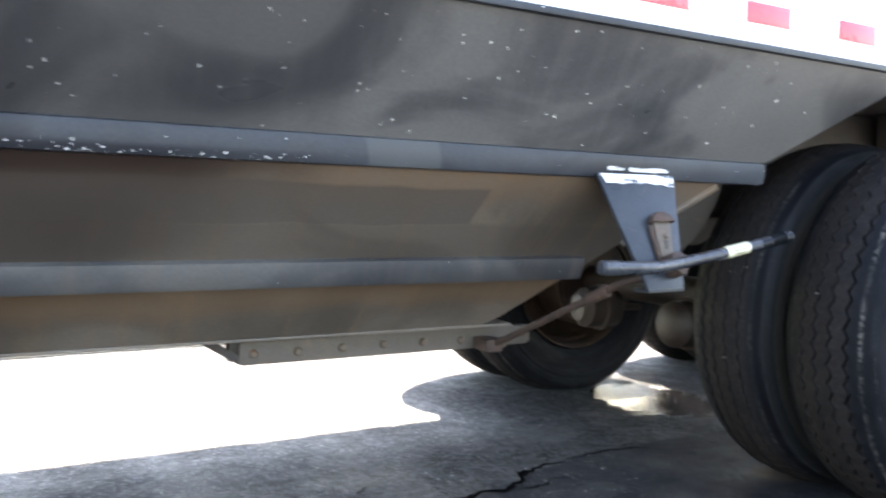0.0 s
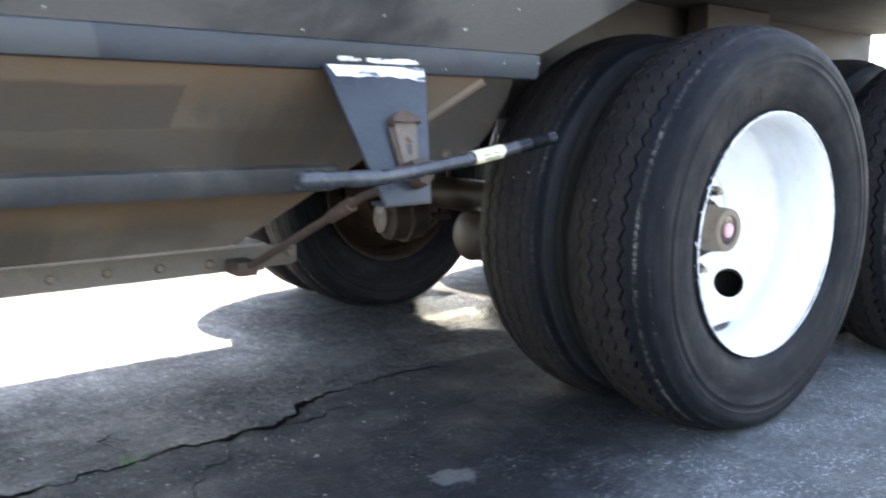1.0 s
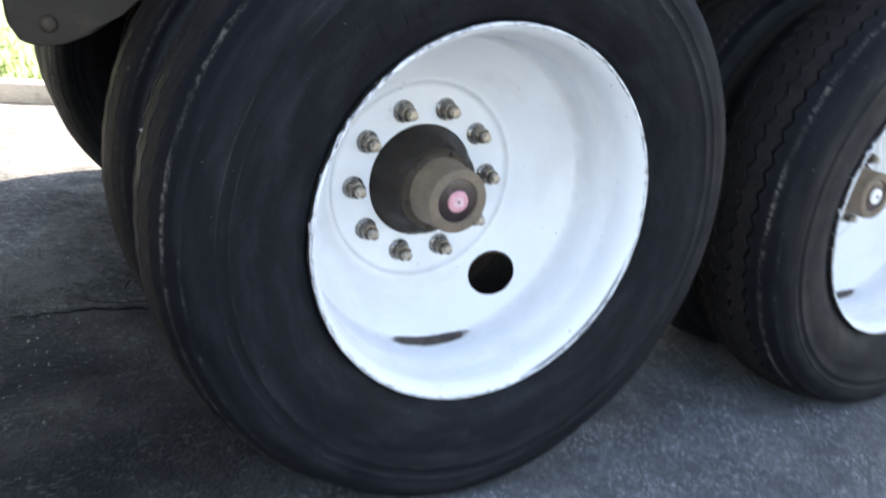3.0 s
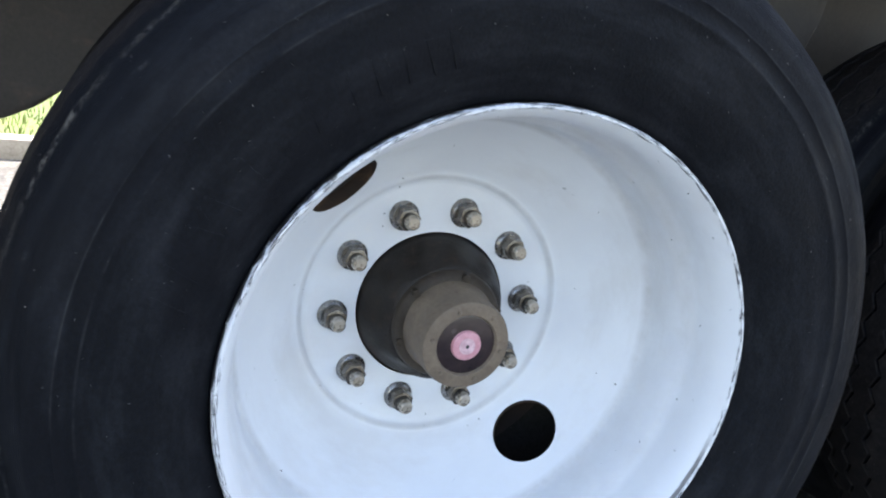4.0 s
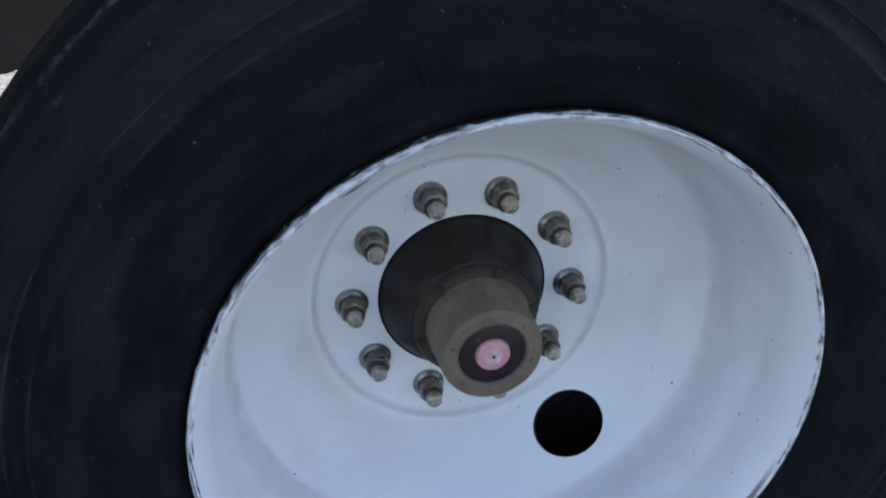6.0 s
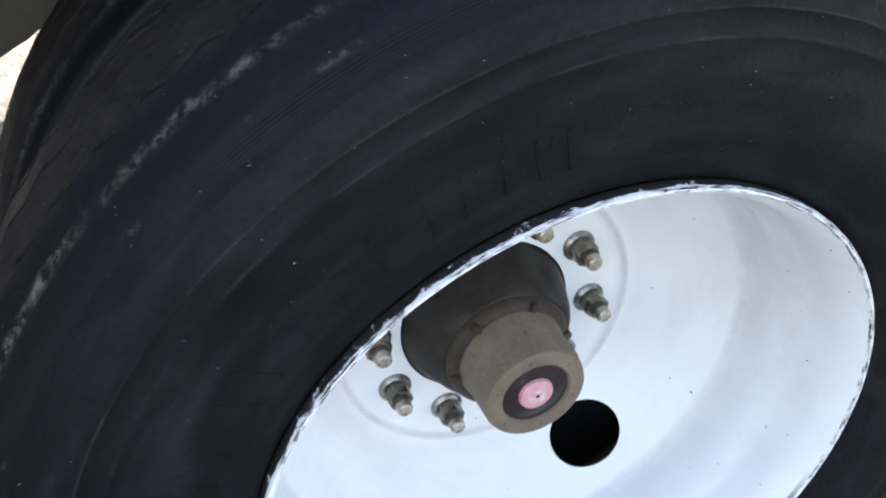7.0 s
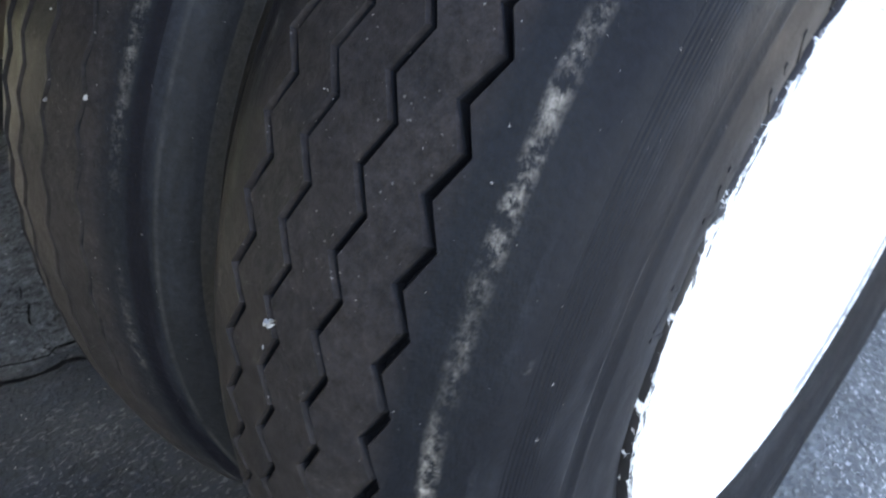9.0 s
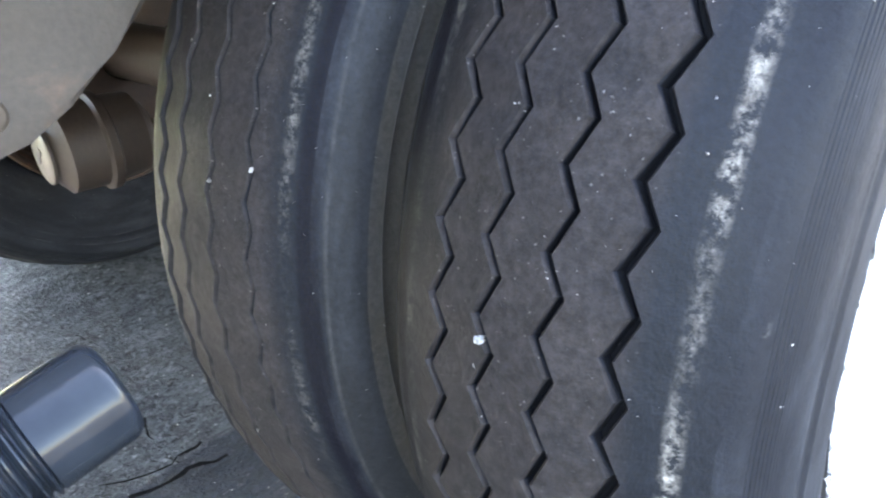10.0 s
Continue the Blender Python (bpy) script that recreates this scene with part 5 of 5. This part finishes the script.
def raised_marks(parent):
    """Plain raised strokes round the sidewall where the moulded lettering stands; each stroke runs from (r, degrees) to (r, degrees)."""
    signs = [(middle, ((0.370, wide, 0.402, wide - lean), (0.370, -wide, 0.402, -wide - lean), (0.402, 0.3, 0.392, 0.2 - lean)))
             for middle, wide, lean in ((-72, 2.4, 1.2), (-59.5, 2.2, -0.8), (-49, 2.6, 0.0), (-37.5, 3.2, 0.5), (-28, 2.3, 0.2), (-20, 1.7, -0.4))]
    for middle, strokes in signs:
        bm = bmesh.new()
        for r0, a0, r1, a1 in strokes:
            ends = [Vector((r * math.sin(radians(middle - a)), 0, r * math.cos(radians(middle - a)))) for r, a in ((r0, a0), (r1, a1))]
            way = (ends[1] - ends[0]).normalized()
            over = Vector((way.z, 0, -way.x)) * 0.0016
            corners = [ends[0] - over - way * 0.0016, ends[0] + over - way * 0.0016, ends[1] + over + way * 0.0016, ends[1] - over + way * 0.0016]
            lift = lambda p: Vector((p.x, -0.1309 - (math.hypot(p.x, p.z) - 0.366) * 0.20, p.z))
            low = [bm.verts.new(lift(p) + Vector((0, 0.004, 0))) for p in corners]
            high = [bm.verts.new(lift(p) - Vector((0, 0.0009, 0))) for p in corners]
            bm.faces.new(high)
            for k in range(4):
                bm.faces.new((low[k], low[(k + 1) % 4], high[(k + 1) % 4], high[k]))
        part("sidewall_mark", bm, RUBBER, parent, "low raised moulded sign", pose(0, TYRE_Y, 0))


def make_wheel(x, y, far, phase, studs_at, valve=None, plug=None):
    """A dual wheel: outer wheel with tyre, lugs and hub, and the inner wheel behind it."""
    if phase not in DISC:
        DISC[phase] = wheel_mesh(phase)
    turn = Matrix.Rotation(math.pi, 4, "Z") if far else Matrix()
    base = Matrix.Translation(Vector((x, y, AXLE_Z + dip(x))) - RIDE) @ turn
    wheel = link("wheel", DISC[phase], WHEEL_PAINT, trailer, "white painted dished steel wheel", base)
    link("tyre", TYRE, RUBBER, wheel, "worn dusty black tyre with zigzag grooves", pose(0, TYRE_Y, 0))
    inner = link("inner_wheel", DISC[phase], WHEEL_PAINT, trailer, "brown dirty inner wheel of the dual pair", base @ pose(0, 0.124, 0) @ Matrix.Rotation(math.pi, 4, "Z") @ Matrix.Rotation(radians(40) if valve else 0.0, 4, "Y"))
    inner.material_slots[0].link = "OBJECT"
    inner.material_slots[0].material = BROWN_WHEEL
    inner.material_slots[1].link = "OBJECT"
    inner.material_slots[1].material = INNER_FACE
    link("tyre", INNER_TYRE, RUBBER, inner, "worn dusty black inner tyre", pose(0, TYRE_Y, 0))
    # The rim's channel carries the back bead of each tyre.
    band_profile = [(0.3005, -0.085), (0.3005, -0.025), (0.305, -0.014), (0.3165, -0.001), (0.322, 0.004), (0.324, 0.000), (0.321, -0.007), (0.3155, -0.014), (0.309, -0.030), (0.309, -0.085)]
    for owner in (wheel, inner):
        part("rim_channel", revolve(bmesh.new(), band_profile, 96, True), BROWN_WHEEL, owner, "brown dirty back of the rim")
    rng = random.Random(int(1000 * x) + 7)
    for k in range(10):
        a = radians(studs_at + 36 * k)
        spot = Matrix.Translation((0.1429 * math.sin(a), FACE, 0.1429 * math.cos(a))) @ Matrix.Rotation(rng.uniform(0, 1), 4, "Y")
        link("washer", LUG["washer"], WASHER, wheel, "", spot)
        link("nut", LUG["nut"], NUT, wheel, "", spot)
        link("stud", LUG["stud"], STUD, wheel, "", spot)
        link("stud_tip", LUG["stud_tip"], GOLD, wheel, "", spot)
    hub = revolve(bmesh.new(), [(0.0, 0.06), (0.1095, 0.06), (0.1085, 0.046), (0.103, 0.030), (0.096, 0.014), (0.090, 0.0), (0.0855, -0.012), (0.080, -0.021), (0.072, -0.0235), (0.0, -0.0235)], 96)
    # Six shallow webs stand out of the casting between its cap bolts.
    for v in hub.verts:
        if 0.05 < math.hypot(v.co.x, v.co.z) < 0.108:
            swell = 1 + 0.045 * math.cos(6 * math.atan2(v.co.x, v.co.z) - 0.5) * max(0.0, 1 - abs(v.co.y) / 0.04)
            v.co.x, v.co.z = v.co.x * swell, v.co.z * swell
    part("hub", hub, HUB_BODY, wheel, "oily brown hub casting")
    cap = revolve(bmesh.new(), [(0.0, -0.037), (0.066, -0.037), (0.0655, -0.0395), (0.0625, -0.044), (0.0605, -0.098), (0.0585, -0.1035), (0.055, -0.105), (0.0420, -0.105), (0.0405, -0.1035), (0.0395, -0.100), (0.0, -0.100)], 64)
    part("cap_flange", revolve(bmesh.new(), [(0.0, -0.024), (0.0765, -0.024), (0.0775, -0.029), (0.0745, -0.0355), (0.067, -0.040), (0.0, -0.0400)], 64), HUB_FLANGE, wheel, "greasy brown cap flange", CAP)
    part("hub_cap", cap, HUB_CAP, wheel, "dusty khaki hub cap", CAP)
    for k in range(6):
        a = radians(60 * k + 12)
        part("cap_bolt", hexagon(bmesh.new(), 0.0062, -0.0425, -0.032, Matrix.Translation((0.0705 * math.sin(a), 0, 0.0705 * math.cos(a))), 0.001), HUB_FLANGE, wheel, "", CAP)
    for k in range(6):
        a = radians(60 * k + 40)
        part("cap_screw", revolve(bmesh.new(), [(0, -0.1066), (0.002, -0.1066), (0.0029, -0.1055), (0.003, -0.104)], 10, False, Matrix.Translation((0.0485 * math.sin(a), 0, 0.0485 * math.cos(a)))), HUB_CAP, wheel, "", CAP)
    part("sight_window", revolve(bmesh.new(), [(0.0, -0.1015), (0.0372, -0.1015), (0.0400, -0.1005)], 48), DARK_PLASTIC, wheel, "dark hub sight window", CAP)
    part("sight_plug", revolve(bmesh.new(), [(0.0, -0.1058), (0.003, -0.1058), (0.0034, -0.107), (0.017, -0.1065), (0.0195, -0.105), (0.0205, -0.1015)], 40), plug or PINK, wheel, "faded white sight plug" if plug else "pink sight plug", CAP)
    part("plug_face", revolve(bmesh.new(), [(0.0, -0.1074), (0.0108, -0.1073), (0.0112, -0.1066)], 32), plug or PALE_PINK, wheel, "faded plug centre", CAP)
    part("plug_hole", revolve(bmesh.new(), [(0.0, -0.1079), (0.0024 if plug is None else 0.006, -0.1078), (0.0024 if plug is None else 0.006, -0.106)], 14), INK, wheel, "", CAP)
    if valve is not None:
        a = radians(valve)
        way = Vector((math.sin(a), 0, math.cos(a)))
        p = [way * 0.17 + Vector((0, 0.0, 0)), way * 0.20 + Vector((0, -0.045, 0)), way * 0.225 + Vector((0, -0.075, 0)), way * 0.272 + Vector((0, -0.084, 0))]
        part("valve_stem", tube(bmesh.new(), p, [0.0034, 0.0034, 0.0034, 0.0034], 10), NUT, wheel, "grey valve stem")
        part("valve_cap", tube(bmesh.new(), [way * 0.262 + Vector((0, -0.083, 0)), way * 0.282 + Vector((0, -0.0855, 0))], [0.0062, 0.0062], 10), DARK_STEEL, wheel)
    return wheel, inner


w1, w1_inner = make_wheel(0.0, 0.0, False, radians(139.0), -23)
FRONT_TYRES = [[c for c in w.children if c.name.startswith("tyre")][0] for w in (w1, w1_inner)]
raised_marks(w1)
make_wheel(AXLE_2, 0.0, False, radians(90), -11, valve=90, plug=WHITE_SIDE)
make_wheel(0.0, 2 * (MID + RIDE.y), True, radians(90), 0)
make_wheel(AXLE_2, 2 * (MID + RIDE.y), True, radians(70), 10)


# Small stones wedged in the treads.
rng = random.Random(21)
for tyre_at, spots in ((0, ((-0.488, -0.082, 0.766, 0.0045), (-0.533, -0.080, 0.636, 0.0065), (-0.537, -0.078, 0.618, 0.003), (-0.481, -0.174, 0.780, 0.0025))), (1, ((-0.525, 0.211, 0.672, 0.0045), (-0.520, 0.164, 0.688, 0.0045), (-0.503, 0.215, 0.735, 0.003), (-0.545, 0.159, 0.538, 0.004), (-0.486, 0.254, 0.771, 0.0045), (-0.535, 0.209, 0.419, 0.0035)))):
    owner, tyre = (w1, w1_inner)[tyre_at], FRONT_TYRES[tyre_at]
    base = Matrix.Translation(RIDE) @ owner.matrix_basis @ tyre.matrix_basis
    for x, y, z, size in spots:
        a = math.atan2(x, z - AXLE_Z)
        near = TYRE_R - 0.002 - ARCH * (y - (TYRE_Y, 0.228)[tyre_at]) ** 2
        p = Vector((near * math.sin(a), y, AXLE_Z + near * math.cos(a)))
        bm = bmesh.new()
        m = base.inverted() @ Matrix.Translation(p) @ Euler((rng.random() * 3, rng.random() * 3, a)).to_matrix().to_4x4() @ Matrix.Diagonal((size * 0.42, size * 0.3, size * 0.8, 1))
        bmesh.ops.create_icosphere(bm, subdivisions=2, radius=1, matrix=m)
        for v in bm.verts:
            v.co += Vector([rng.uniform(-1, 1) * size * 0.22 for _ in range(3)])
        part("wedged_stone", bm, STONE, owner, "pale stone wedged in the tread", tyre.matrix_basis)
